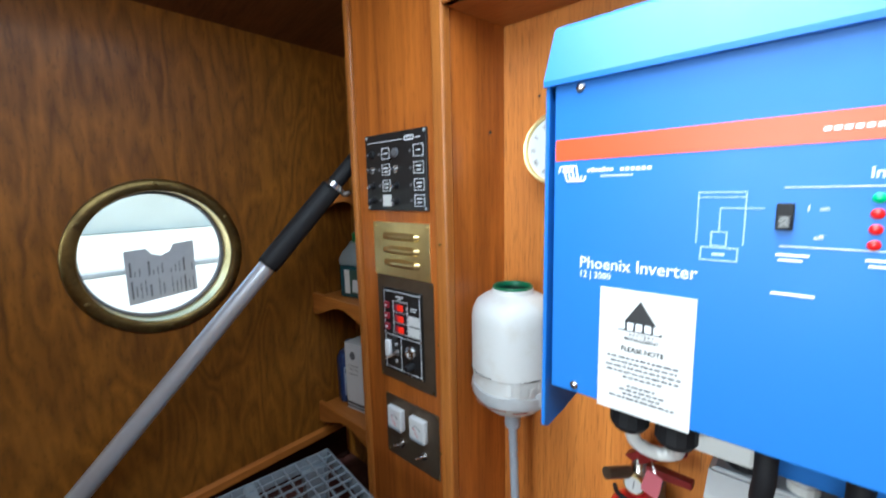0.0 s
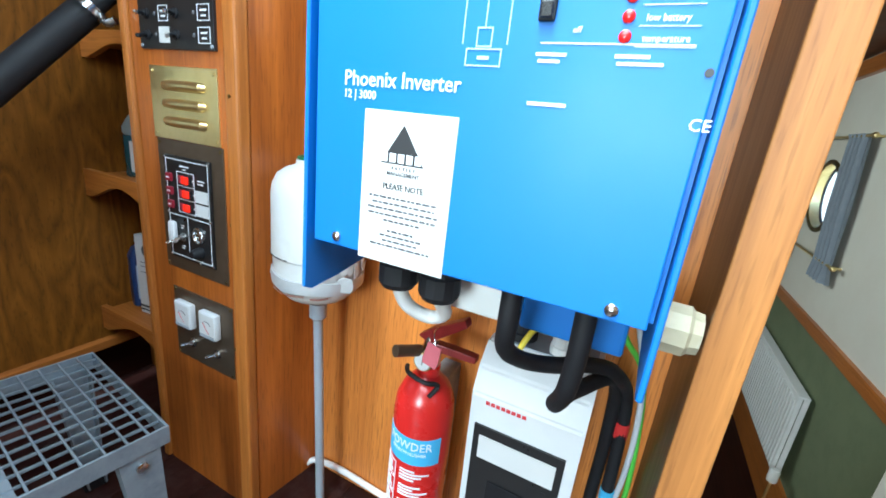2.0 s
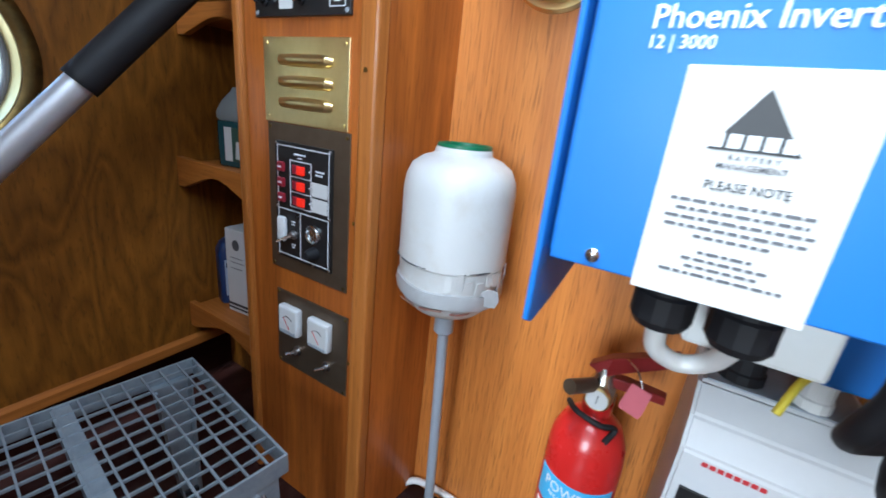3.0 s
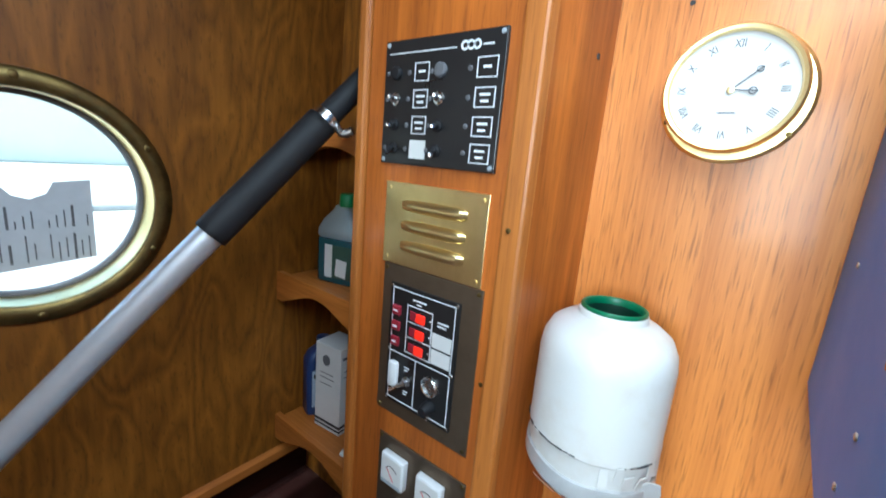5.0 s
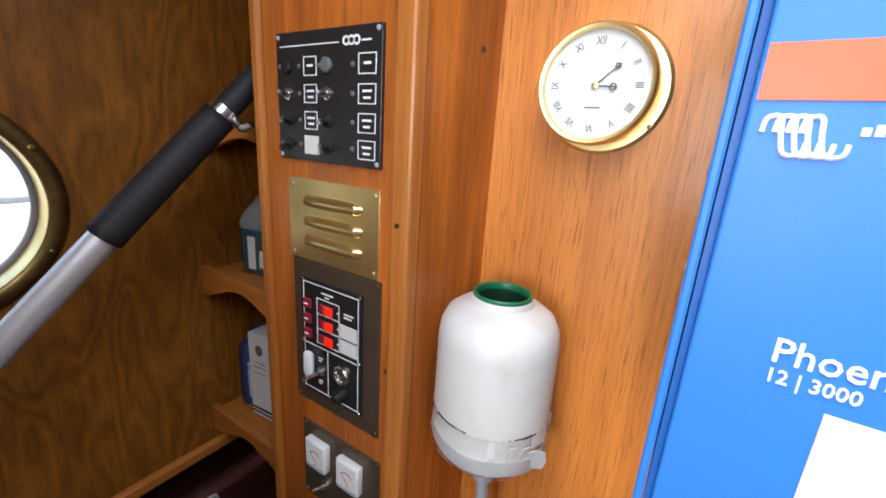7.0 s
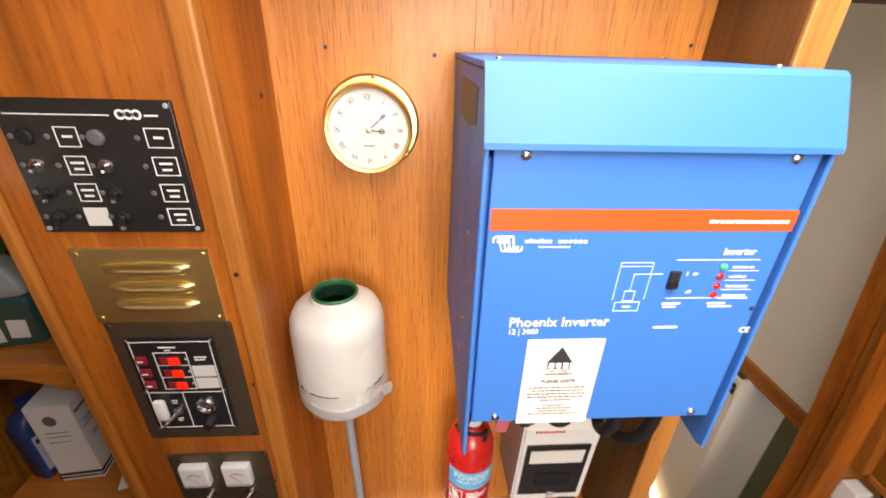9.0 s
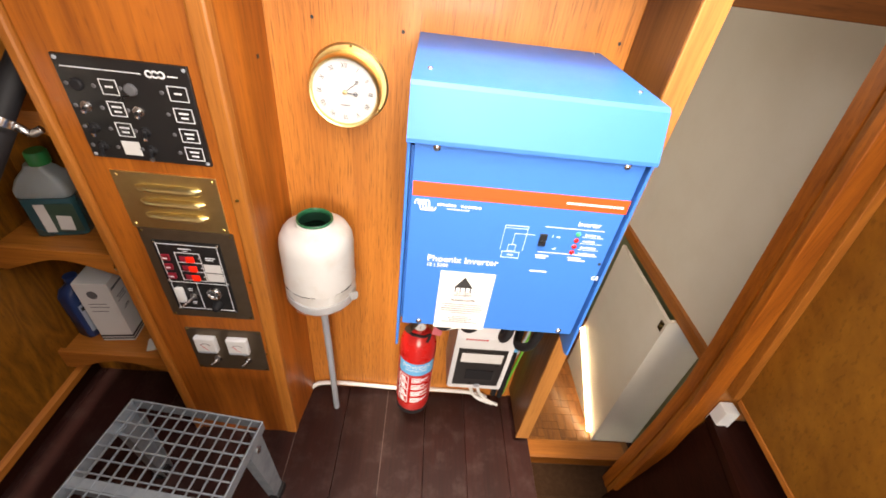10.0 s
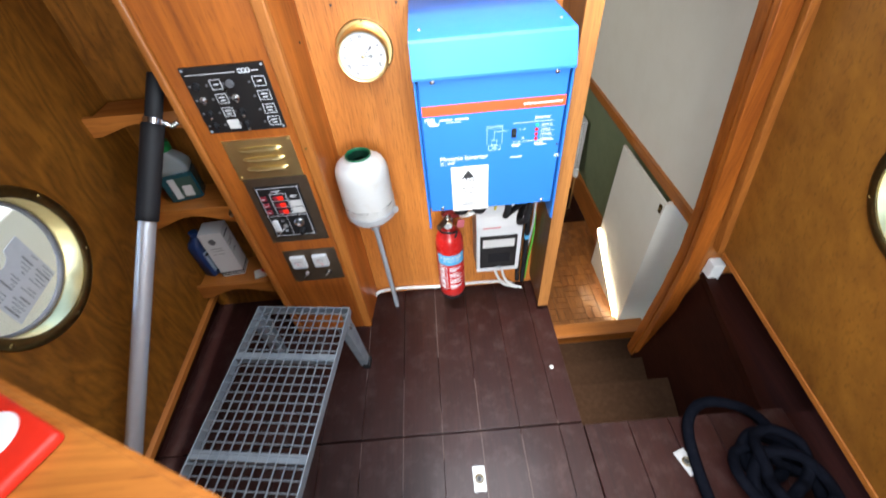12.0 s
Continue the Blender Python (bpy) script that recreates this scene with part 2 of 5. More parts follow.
TRIM = wood("hardwood_trim", (0.24, 0.070, 0.010), (0.52, 0.183, 0.031), (1, 1, 0.06), 9.0, 4, 130, contrast=0.25, gain=1.3, rough=0.42, coat=0.1)
POST = wood("dark_brown_post", (0.075, 0.024, 0.006), (0.20, 0.075, 0.018), (1, 1, 0.06), 9.0, 4, 130, contrast=0.25, gain=1.3, rough=0.42, coat=0.1)
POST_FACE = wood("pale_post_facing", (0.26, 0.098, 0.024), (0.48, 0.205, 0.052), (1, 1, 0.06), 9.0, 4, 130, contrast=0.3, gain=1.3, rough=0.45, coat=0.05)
TRIM_Y = wood("hardwood_trim_lengthwise", (0.22, 0.064, 0.010), (0.50, 0.170, 0.029), (1, 0.06, 1), 9.0, 4, 130, contrast=0.25, gain=1.3, rough=0.42, coat=0.1)
TRIM_X = wood("hardwood_trim_crosswise", (0.24, 0.070, 0.010), (0.52, 0.183, 0.031), (0.06, 1, 1), 9.0, 4, 130, contrast=0.25, gain=1.3, rough=0.42, coat=0.1)
CEIL = wood("dark_deckhead", (0.045, 0.013, 0.003), (0.14, 0.045, 0.010), (0.08, 1, 1), 4.0, 6, 90, contrast=0.3, rough=0.5, coat=0.05)
DECK = wood("maroon_floor_paint", (0.011, 0.0028, 0.0024), (0.033, 0.0080, 0.0062), (1, 0.07, 1), 5.0, 4, 120, rough=0.40, coat=0.08, contrast=0.3)
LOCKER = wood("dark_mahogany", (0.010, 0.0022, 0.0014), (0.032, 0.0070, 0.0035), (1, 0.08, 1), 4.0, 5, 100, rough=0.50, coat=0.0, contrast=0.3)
CARPET = worn("brown_carpet", (0.042, 0.021, 0.011), (0.068, 0.036, 0.020), 0.95, 0, 40, 700, 0.7, 0.6)
CREAM = worn("cream_wall_paint", (0.72, 0.69, 0.60), (0.66, 0.62, 0.52), 0.6, 0, 5, 200, 0.5, 0.03)
GREEN = worn("sage_green_paint", (0.16, 0.19, 0.10), (0.12, 0.15, 0.08), 0.7, 0, 6, 150, 0.6, 0.05)
PARQUET = wood("parquet_strip", (0.10, 0.032, 0.008), (0.36, 0.14, 0.035), (1, 0.10, 1), 6.0, 5, 120, contrast=0.4)
BLUE = worn("blue_powder_coat", (0.025, 0.150, 0.49), (0.023, 0.140, 0.465), 0.40, 0, 8, 900, 0.5, 0.05)
ORANGE = material("orange_print", (0.78, 0.075, 0.016), 0.4)
WHITE_INK = material("white_ink", (0.72, 0.75, 0.78), 0.5)
BLACK_INK = material("black_ink", (0.02, 0.02, 0.022), 0.5)
RED_INK = material("red_ink", (0.55, 0.03, 0.04), 0.5)
STRAP = worn("dull_zinc_strap", (0.50, 0.51, 0.52), (0.36, 0.35, 0.34), 0.34, 0.25, 22, 200, 0.7, 0.1)
DARK_RED = worn("dark_red_lever", (0.22, 0.016, 0.016), (0.16, 0.012, 0.012), 0.4)
RUST = worn("rusty_smear", (0.42, 0.17, 0.13), (0.50, 0.42, 0.36), 0.6, 0, 60, 300, 0.9)
WORN_EDGE = worn("worn_seam_timber", (0.11, 0.075, 0.065), (0.05, 0.02, 0.016), 0.7, 0, 40, 300, 0.9)
GREY_INK = material("grey_ink", (0.10, 0.10, 0.11), 0.6)
PAPER = worn("white_paper", (0.60, 0.60, 0.59), (0.55, 0.55, 0.54), 0.7, 0, 20, 300, 0.5, 0.02)
BRASS = worn("polished_brass", (0.90, 0.73, 0.36), (0.72, 0.55, 0.22), 0.33, 1.0, 14, 160, 0.7, 0.03)
OLD_BRASS = worn("tarnished_brass", (0.24, 0.17, 0.06), (0.10, 0.07, 0.03), 0.38, 1.0, 18, 160, 0.9, 0.05, edge=0.48)
BRONZE = worn("brown_brushed_plate", (0.17, 0.125, 0.085), (0.12, 0.085, 0.055), 0.42, 0.8, 16, 220, 0.6, 0.04)
BLACK = worn("black_panel_lacquer", (0.012, 0.012, 0.013), (0.022, 0.021, 0.02), 0.28, 0, 12, 300, 0.5, 0.02)
RUBBER = worn("black_rubber", (0.008, 0.008, 0.010), (0.014, 0.014, 0.016), 0.62, 0, 30, 400, 0.6, 0.1)
STEEL = worn("bright_steel", (0.62, 0.62, 0.62), (0.42, 0.42, 0.42), 0.24, 1.0, 25, 300, 0.6, 0.03)
ALU = worn("anodised_aluminium_tube", (0.58, 0.60, 0.64), (0.48, 0.50, 0.54), 0.42, 0.7, 10, 250, 0.6, 0.03)
GALV = worn("galvanised_steel", (0.30, 0.345, 0.385), (0.19, 0.23, 0.27), 0.45, 0.5, 30, 200, 0.8, 0.06)
WHITE_PAINT = worn("chipped_white_paint", (0.57, 0.565, 0.55), (0.47, 0.42, 0.35), 0.42, 0, 16, 70, 0.6, 0.25, edge=0.62)
GREY_PLASTIC = worn("grey_plastic", (0.33, 0.36, 0.40), (0.26, 0.28, 0.31), 0.5, 0, 20, 300, 0.5, 0.03)
PALE_PLASTIC = worn("pale_grey_plastic", (0.66, 0.67, 0.68), (0.58, 0.59, 0.60), 0.45, 0, 12, 400, 0.5, 0.03)
WHITE_PLASTIC = worn("white_plastic", (0.78, 0.78, 0.76), (0.70, 0.70, 0.66), 0.4, 0, 12, 400, 0.5, 0.02)
CREAM_PLASTIC = worn("aged_cream_plastic", (0.46, 0.42, 0.30), (0.36, 0.31, 0.20), 0.45, 0, 25, 200, 0.6, 0.04)
RED_PAINT = worn("red_enamel", (0.56, 0.018, 0.016), (0.42, 0.014, 0.014), 0.26, 0, 10, 300, 0.5, 0.03, coat=0.3)
RED_PLASTIC = worn("red_plastic", (0.55, 0.03, 0.03), (0.42, 0.02, 0.02), 0.4, 0, 15, 300, 0.5, 0.02)
GREEN_LACQUER = worn("green_lacquer", (0.010, 0.13, 0.055), (0.008, 0.08, 0.035), 0.35, 0, 30, 200, 0.6, 0.06)
SHADED_GREEN = worn("shaded_green_lining", (0.004, 0.030, 0.016), (0.003, 0.018, 0.010), 0.45, 0, 30, 200, 0.6, 0.06)
ROPE = worn("navy_braided_rope", (0.0035, 0.0042, 0.0075), (0.009, 0.010, 0.015), 0.85, 0, 60, 500, 0.7, 0.8)
GLASS = material("clear_glass", (0.95, 0.97, 0.97), 0.02)
GLASS.node_tree.nodes["Principled BSDF"].inputs["Transmission Weight"].default_value = 1.0
GLASS.node_tree.nodes["Principled BSDF"].inputs["IOR"].default_value = 1.1
LENS = material("clear_lens", (0.9, 0.95, 0.95), 0.04)
LENS.node_tree.nodes["Principled BSDF"].inputs["Transmission Weight"].default_value = 1.0
LENS.node_tree.nodes["Principled BSDF"].inputs["IOR"].default_value = 1.05
COOLANT = material("blue_green_coolant", (0.035, 0.13, 0.16), 0.25)
COOLANT.node_tree.nodes["Principled BSDF"].inputs["Transmission Weight"].default_value = 0.35
HAZY = material("hazy_bottle_plastic", (0.45, 0.52, 0.54), 0.3)
HAZY.node_tree.nodes["Principled BSDF"].inputs["Transmission Weight"].default_value = 0.5
NAVY = worn("navy_plastic", (0.012, 0.035, 0.12), (0.01, 0.03, 0.10), 0.35, 0, 20, 300, 0.5, 0.02)
CAP_GREEN = material("green_cap_plastic", (0.01, 0.22, 0.06), 0.4)
RED_LENS = material("red_lens", (0.60, 0.01, 0.012), 0.25)
RED_LIT = material("lit_red_rocker", (0.50, 0.014, 0.01), 0.25)
RED_LIT.node_tree.nodes["Principled BSDF"].inputs["Emission Color"].default_value = (1.0, 0.03, 0.01, 1)
RED_LIT.node_tree.nodes["Principled BSDF"].inputs["Emission Strength"].default_value = 0.16
MAROON = material("maroon_breaker", (0.25, 0.015, 0.03), 0.35)
GREEN_LED = material("green_indicator", (0.02, 0.40, 0.16), 0.3)
SKY_BLUE = material("pale_blue_label", (0.10, 0.42, 0.72), 0.45)
WIRE_GREEN = material("green_yellow_wire", (0.12, 0.45, 0.05), 0.45)
WIRE_YELLOW = material("yellow_wire", (0.75, 0.60, 0.04), 0.45)
WIRE_GREY = material("grey_wire", (0.48, 0.49, 0.52), 0.45)
CURTAIN = worn("grey_blue_cloth", (0.24, 0.27, 0.31), (0.19, 0.22, 0.26), 0.9, 0, 18, 500, 0.6, 0.3)
BANK = worn("pale_quay_stone", (0.76, 0.72, 0.60), (0.60, 0.55, 0.44), 0.9, 0, 0.6, 12, 0.8, 0.2)
GREY_STONE = worn("grey_quay_stone", (0.46, 0.45, 0.42), (0.34, 0.33, 0.31), 0.9, 0, 1.5, 14, 0.8, 0.2)
SUN_STRIP = material("emissive_sun_strip", (1, 0.9, 0.75), 0.4)
SUN_STRIP.node_tree.nodes["Principled BSDF"].inputs["Emission Color"].default_value = (1.0, 0.80, 0.52, 1)
SUN_STRIP.node_tree.nodes["Principled BSDF"].inputs["Emission Strength"].default_value = 4.0
FAINT_INK = material("faint_pale_ink", (0.42, 0.58, 0.80), 0.5)
RED_CLOTH = worn("orange_red_cloth", (0.58, 0.016, 0.004), (0.48, 0.012, 0.004), 0.5, 0, 25, 400, 0.5, 0.2)

for m, level in ((BLUE, 0.32), (PLY, 0.3), (LOCKER, 0.15), (DECK, 0.35), (ROPE, 0.03), (RUBBER, 0.35), (CARPET, 0.1), (CEIL, 0.25)):
    m.node_tree.nodes["Principled BSDF"].inputs["Specular IOR Level"].default_value = level


def dusty(m, colour, scale, amount):
    """Pale trodden dust over a finished material."""
    nt = m.node_tree
    b = nt.nodes["Principled BSDF"]
    under = b.inputs["Base Color"].links[0].from_socket
    geo = nt.nodes.new("ShaderNodeNewGeometry")
    n = nt.nodes.new("ShaderNodeTexNoise")
    n.inputs["Scale"].default_value, n.inputs["Detail"].default_value, n.inputs["Roughness"].default_value = scale, 9, 0.72
    r = nt.nodes.new("ShaderNodeMapRange")
    r.inputs["From Min"].default_value, r.inputs["From Max"].default_value, r.inputs["To Max"].default_value = 0.50, 0.78, amount
    mix = nt.nodes.new("ShaderNodeMix")
    mix.data_type = "RGBA"
    mix.inputs["B"].default_value = (*colour, 1)
    nt.links.new(geo.outputs["Position"], n.inputs["Vector"])
    nt.links.new(n.outputs["Fac"], r.inputs["Value"])
    nt.links.new(r.outputs["Result"], mix.inputs["Factor"])
    nt.links.new(under, mix.inputs["A"])
    nt.links.new(mix.outputs["Result"], b.inputs["Base Color"])


dusty(DECK, (0.16, 0.11, 0.10), 15.0, 0.24)

# ---- structure ----
def port_x(y, z):
    return -1.212 + 0.02 * (0.84 - y) + 0.024 * z


def star_x(y, z):
    return 1.035 - 0.09 * (0.90 - y) - 0.155 * z


def roof_z(x):
    return 1.50 - 0.070 * (x + 0.15) ** 2


def holed_wall(side_x, out, y0, y1, z0, z1, holes, thick):
    """A leaning hull lining with round openings (y, z, r) side by side along y, thick towards out (+1 or -1)."""
    bm = bmesh.new()
    cuts = [y0] + [(a[0] + b[0]) / 2 for a, b in zip(holes, holes[1:])] + [y1]
    for (hy, hz, r), c0, c1 in zip(holes, cuts, cuts[1:]):
        angles = {2 * math.pi * i / 64 for i in range(64)}
        angles |= {math.atan2(z - hz, y - hy) % (2 * math.pi) for y in (c0, c1) for z in (z0, z1)}
        rows = []
        for a in sorted(angles):
            c, s = math.cos(a), math.sin(a)
            far = min(((c1 if c > 0 else c0) - hy) / c if abs(c) > 1e-9 else 1e9, ((z1 if s > 0 else z0) - hz) / s if abs(s) > 1e-9 else 1e9)
            quad = []
            for d in (r, far):
                y, z = hy + d * c, hz + d * s
                quad += [bm.verts.new((side_x(y, z), y, z)), bm.verts.new((side_x(y, z) + out * thick, y, z))]
            rows.append(quad)
        for a, b in zip(rows, rows[1:] + rows[:1]):
            bm.faces.new((a[0], b[0], b[2], a[2]))
            bm.faces.new((a[1], a[3], b[3], b[1]))
            bm.faces.new((a[0], a[1], b[1], b[0]))
    bmesh.ops.remove_doubles(bm, verts=bm.verts[:], dist=1e-5)
    return bm


PORT_Y, PORT_Z, PORT_R = 0.244, 0.854, 0.163
structure("wall_port", holed_wall(port_x, -1, -2.05, 0.80, 0.185, 1.47, [(PORT_Y, PORT_Z, PORT_R)], 0.06), PLY, "golden-brown varnished plywood hull lining with a round opening", "wall")
structure("wall_starboard", holed_wall(star_x, 1, -2.05, 0.795, 0.10, 1.47, [(0.17, PORT_Z, PORT_R)], 0.06), PLY_STAR, "golden-brown varnished plywood hull lining above a dark locker", "wall")


def roof_sheet(x0, x1, y0, y1, up=0.0, thick=0.03):
    bm = bmesh.new()
    n = 12
    rows = []
    for i in range(n + 1):
        x = x0 + (x1 - x0) * i / n
        z = roof_z(x) + up
        rows.append([bm.verts.new((x, y, zz)) for y, zz in ((y0, z), (y1, z), (y1, z + thick), (y0, z + thick))])
    for a, b in zip(rows, rows[1:]):
        for k in range(4):
            bm.faces.new((a[k], b[k], b[(k + 1) % 4], a[(k + 1) % 4]))
    bm.faces.new(rows[0])
    bm.faces.new(rows[-1][::-1])
    return bm


roof = roof_sheet(-1.32, 1.10, 0.60, 0.86)
join(roof, roof_sheet(-1.32, -0.48, -2.05, 0.60))
join(roof, roof_sheet(0.32, 1.10, -2.05, 0.60))
join(roof, roof_sheet(-0.48, 0.32, -2.05, -0.66))
structure("ceiling", roof, CEIL, "dark brown timber roof lining with an open hatch", "ceiling")

# bulkhead behind the inverter, and the lintel box over it
structure("wall_bulkhead", box(-0.566, 0.20, 0.785, 0.84, -1.08, 1.52), OAK, "orange-brown varnished oak bulkhead", "wall")
structure("wall_bulkhead_port", box(-1.40, -0.567, 0.80, 0.84, -1.08, 1.52), PLY, "golden-brown plywood bulkhead behind the corner shelves", "wall")
structure("wall_bulkhead_panel", box(-0.229, 0.149, 0.7815, 0.7845, 0.0, 1.344), OAK, "second orange-brown oak sheet behind the inverter", "wall")
lintel = box(-0.568, 0.149, 0.605, 0.784, 1.345, 1.365, 0.002)
box(-0.568, 0.149, 0.600, 0.622, 1.345, 1.400, 0.004, bm=lintel)
structure("trim_lintel", lintel, TRIM_X, "varnished timber beam across the top of the alcove", "beam")

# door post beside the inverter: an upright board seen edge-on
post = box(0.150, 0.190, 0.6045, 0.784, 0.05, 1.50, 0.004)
structure("door_post", post, POST, "dark brown upright timber post beside the doorway", "post")
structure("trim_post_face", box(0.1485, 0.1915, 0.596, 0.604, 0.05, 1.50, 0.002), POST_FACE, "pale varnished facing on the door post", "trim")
# the opposite jamb leans with the hull
JAMB = ((-0.92, 0.812), (-0.60, 0.835), (-0.30, 0.850), (0.0, 0.850), (0.265, 0.826), (0.50, 0.796), (1.11, 0.714), (1.53, 0.660))


def jamb_plate(in0, in1, y0, y1):
    """An upright board that follows the jamb's bend."""
    return prism([(x + in0, z) for z, x in JAMB] + [(x + in1, z) for z, x in JAMB[::-1]], y0, y1, 0.003)


structure("wall_door_side", prism([(x + 0.064, z) for z, x in JAMB] + [(0.86, 1.53), (1.20, 0.30), (1.20, -0.92)], 0.80, 0.84), TRIM, "varnished timber panel beside the doorway", "wall")
structure("trim_door_jamb", jamb_plate(0.030, 0.096, 0.768, 0.797), TEAK, "rounded varnished door jamb bending with the hull", "door frame")
structure("trim_door_stop", jamb_plate(0.060, 0.110, 0.843, 0.90), TEAK, "varnished door stop behind the jamb", "door frame")
structure("trim_door_head", box(0.205, 0.745, 0.842, 0.90, 1.284, 1.455, 0.003), CEIL, "timber head over the doorway, coloured dark for its shade", "door frame")
structure("trim_hull_corner", prism([(star_x(0.78, z) - w, z) for z, w in ((0.10, 0.032), (1.50, 0.032), (1.50, 0.002), (0.10, 0.002))], 0.757, 0.797, 0.003), TRIM, "narrow varnished corner bead between door frame and hull lining", "trim")
structure("trim_lining_foot", prism([(0.0, 0.082), (0.026, 0.082), (0.026, 0.104), (0.0, 0.104)], -2.05, 0.757, 0.003), TRIM_Y, "varnished beading along the foot of the starboard lining", "trim")
foot = bpy.data.objects["trim_lining_foot"].data
for v in foot.vertices:
    v.co.x += star_x(v.co.y, 0.10) - 0.006
structure("wall_starboard_lower", box(1.16, 1.20, -2.05, 0.79, -0.88, 0.30), LOCKER, "side behind the starboard locker, darkened for the lining's shade", "wall")

# left-hand hull lining's skirting
skirt = bmesh.new()
for k in range(1):
    a = [(port_x(y, z) + dx, y, z) for y in (-2.05, 0.80) for z, dx in ((0.178, -0.01), (0.178, 0.014), (0.200, 0.014), (0.206, 0.0))]
    vs = [skirt.verts.new(p) for p in a]
    skirt.faces.new(vs[:4])
    skirt.faces.new(vs[4:][::-1])
    for i in range(4):
        skirt.faces.new((vs[i], vs[(i + 1) % 4], vs[4 + (i + 1) % 4], vs[4 + i]))
structure("baseboard", skirt, TRIM_Y, "narrow varnished beading along the foot of the hull lining", "baseboard")
structure("wall_port_lower", box(-1.34, -1.30, -2.05, 0.80, -0.03, 0.30), LOCKER, "recess below the hull lining, its shade put into the colour", "wall")

# floor bearers, the stair well and its steps
structure("floor", box(-1.45, 0.195, -2.05, 0.80, -0.09, -0.026), LOCKER, "dark subfloor under the maroon planks", "floor")
structure("floor_after_well", box(0.195, 1.05, -2.05, 0.105, -0.09, -0.026), LOCKER, "dark subfloor under the maroon hatch boards", "floor")
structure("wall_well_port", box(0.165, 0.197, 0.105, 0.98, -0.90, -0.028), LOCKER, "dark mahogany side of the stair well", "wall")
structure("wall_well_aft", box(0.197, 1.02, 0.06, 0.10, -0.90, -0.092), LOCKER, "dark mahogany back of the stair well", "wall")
structure("floor_well", box(0.165, 1.20, 0.10, 0.98, -0.92, -0.88), CARPET, "brown carpeted bottom of the stair well", "floor")
for y0, y1, z in ((0.10, 0.510, -0.535), (0.515, 0.725, -0.705)):
    st = thing("stair_step", pose(0.57, y1 - 0.05, -0.88), "brown carpeted step in the stair well", "step", "stair steps")
    part("riser", box(0.20, 0.915, y1 - 0.024, y1 - 0.006, -0.88, z - 0.035), CARPET, st)
    part("tread", box(0.20, 0.925, y0, y1, z - 0.035, z, 0.008), CARPET, st)
structure("trim_threshold", box(0.20, 1.00, 0.955, 1.03, -0.92, -0.821, 0.004), TRIM_X, "worn varnished timber threshold board", "threshold")
structure("trim_threshold_cap", box(0.198, 1.00, 0.945, 1.045, -0.818, -0.791, 0.008), TRIM_X, "rounded varnished timber doorway sill", "threshold")
structure("wall_under_post", box(0.12, 0.163, 0.842, 0.98, -1.08, 0.0), TRIM, "varnished timber below the door post", "wall")

# dark locker along the starboard side
lk = bmesh.new()
outline = [(1.000, 0.79), (0.875, 0.10), (0.845, -2.05), (1.20, -2.05), (1.20, 0.79)]
lo = [lk.verts.new((x - (0.17 if x < 1.1 else 0.0), y, -0.87)) for x, y in outline]
hi = [lk.verts.new((x, y, -0.09)) for x, y in outline]
lk.faces.new(lo[::-1])
lk.faces.new(hi)
for i in range(5):
    lk.faces.new((lo[i], lo[(i + 1) % 5], hi[(i + 1) % 5], hi[i]))
locker = thing("side_locker", pose(1.05, 0.0, -0.87), "dark mahogany side locker below the hull lining", "locker")
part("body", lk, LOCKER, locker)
lip = bmesh.new()
for (x0, y0), (x1, y1) in (((0.985, 0.79), (0.860, 0.10)), ((0.860, 0.10), (0.830, -2.05))):
    vs = [lip.verts.new(p) for p in ((x0, y0, -0.088), (x0 + 0.05, y0, -0.088), (x1 + 0.05, y1, -0.088), (x1, y1, -0.088), (x0, y0, -0.052), (x0 + 0.05, y0, -0.052), (x1 + 0.05, y1, -0.052), (x1, y1, -0.052))]
    for q in ((0, 1, 2, 3), (4, 5, 6, 7), (0, 1, 5, 4), (1, 2, 6, 5), (2, 3, 7, 6), (3, 0, 4, 7)):
        lip.faces.new([vs[i] for i in q])
part("capping", lip, LOCKER, locker)

# unseen stern bulkhead, added with an open doorway to shape the stern lamp's light
stern = box(-1.40, -0.50, -2.09, -2.05, -0.09, 1.52)
box(0.30, 1.10, -2.09, -2.05, -0.09, 1.52, bm=stern)
box(-0.50, 0.30, -2.09, -2.05, -0.09, 0.55, bm=stern)
structure("wall_stern", stern, PLY, "unseen plywood stern bulkhead with an assumed open doorway", "wall")

# forward cabin, seen through the doorway
def cabin_x(z):
    return 1.035 - 0.06 * z


def slab(z0, z1, dx0, dx1, y0, y1):
    return prism([(cabin_x(z0) + dx0, z0), (cabin_x(z0) + dx1, z0), (cabin_x(z1) + dx1, z1), (cabin_x(z1) + dx0, z1)], y0, y1)


cab_wall = holed_wall(lambda y, z: cabin_x(z), 1, 0.90, 5.0, 0.05, 1.46, [(3.28, 0.725, 0.19)], 0.06)
structure("wall_cabin_upper", cab_wall, CREAM, "cream painted cabin side above the dado rail", "wall")
structure("wall_cabin_lower", slab(-1.08, 0.05, 0.0, 0.06, 1.224, 5.0), GREEN, "sage green cabin side below the dado rail", "wall")
structure("wall_cabin_recess", box(1.24, 1.28, 0.845, 1.224, -1.08, 0.05), GREEN, "sage green side of the recess beside the doorway", "wall")
structure("trim_dado_rail", slab(0.022, 0.085, -0.022, 0.0, 0.90, 5.0), TRIM_Y, "varnished dado rail along the cabin side", "trim")
structure("trim_cabin_cornice", slab(1.36, 1.44, -0.03, 0.0, 0.90, 5.0), TRIM_Y, "varnished cornice along the cabin side", "trim")
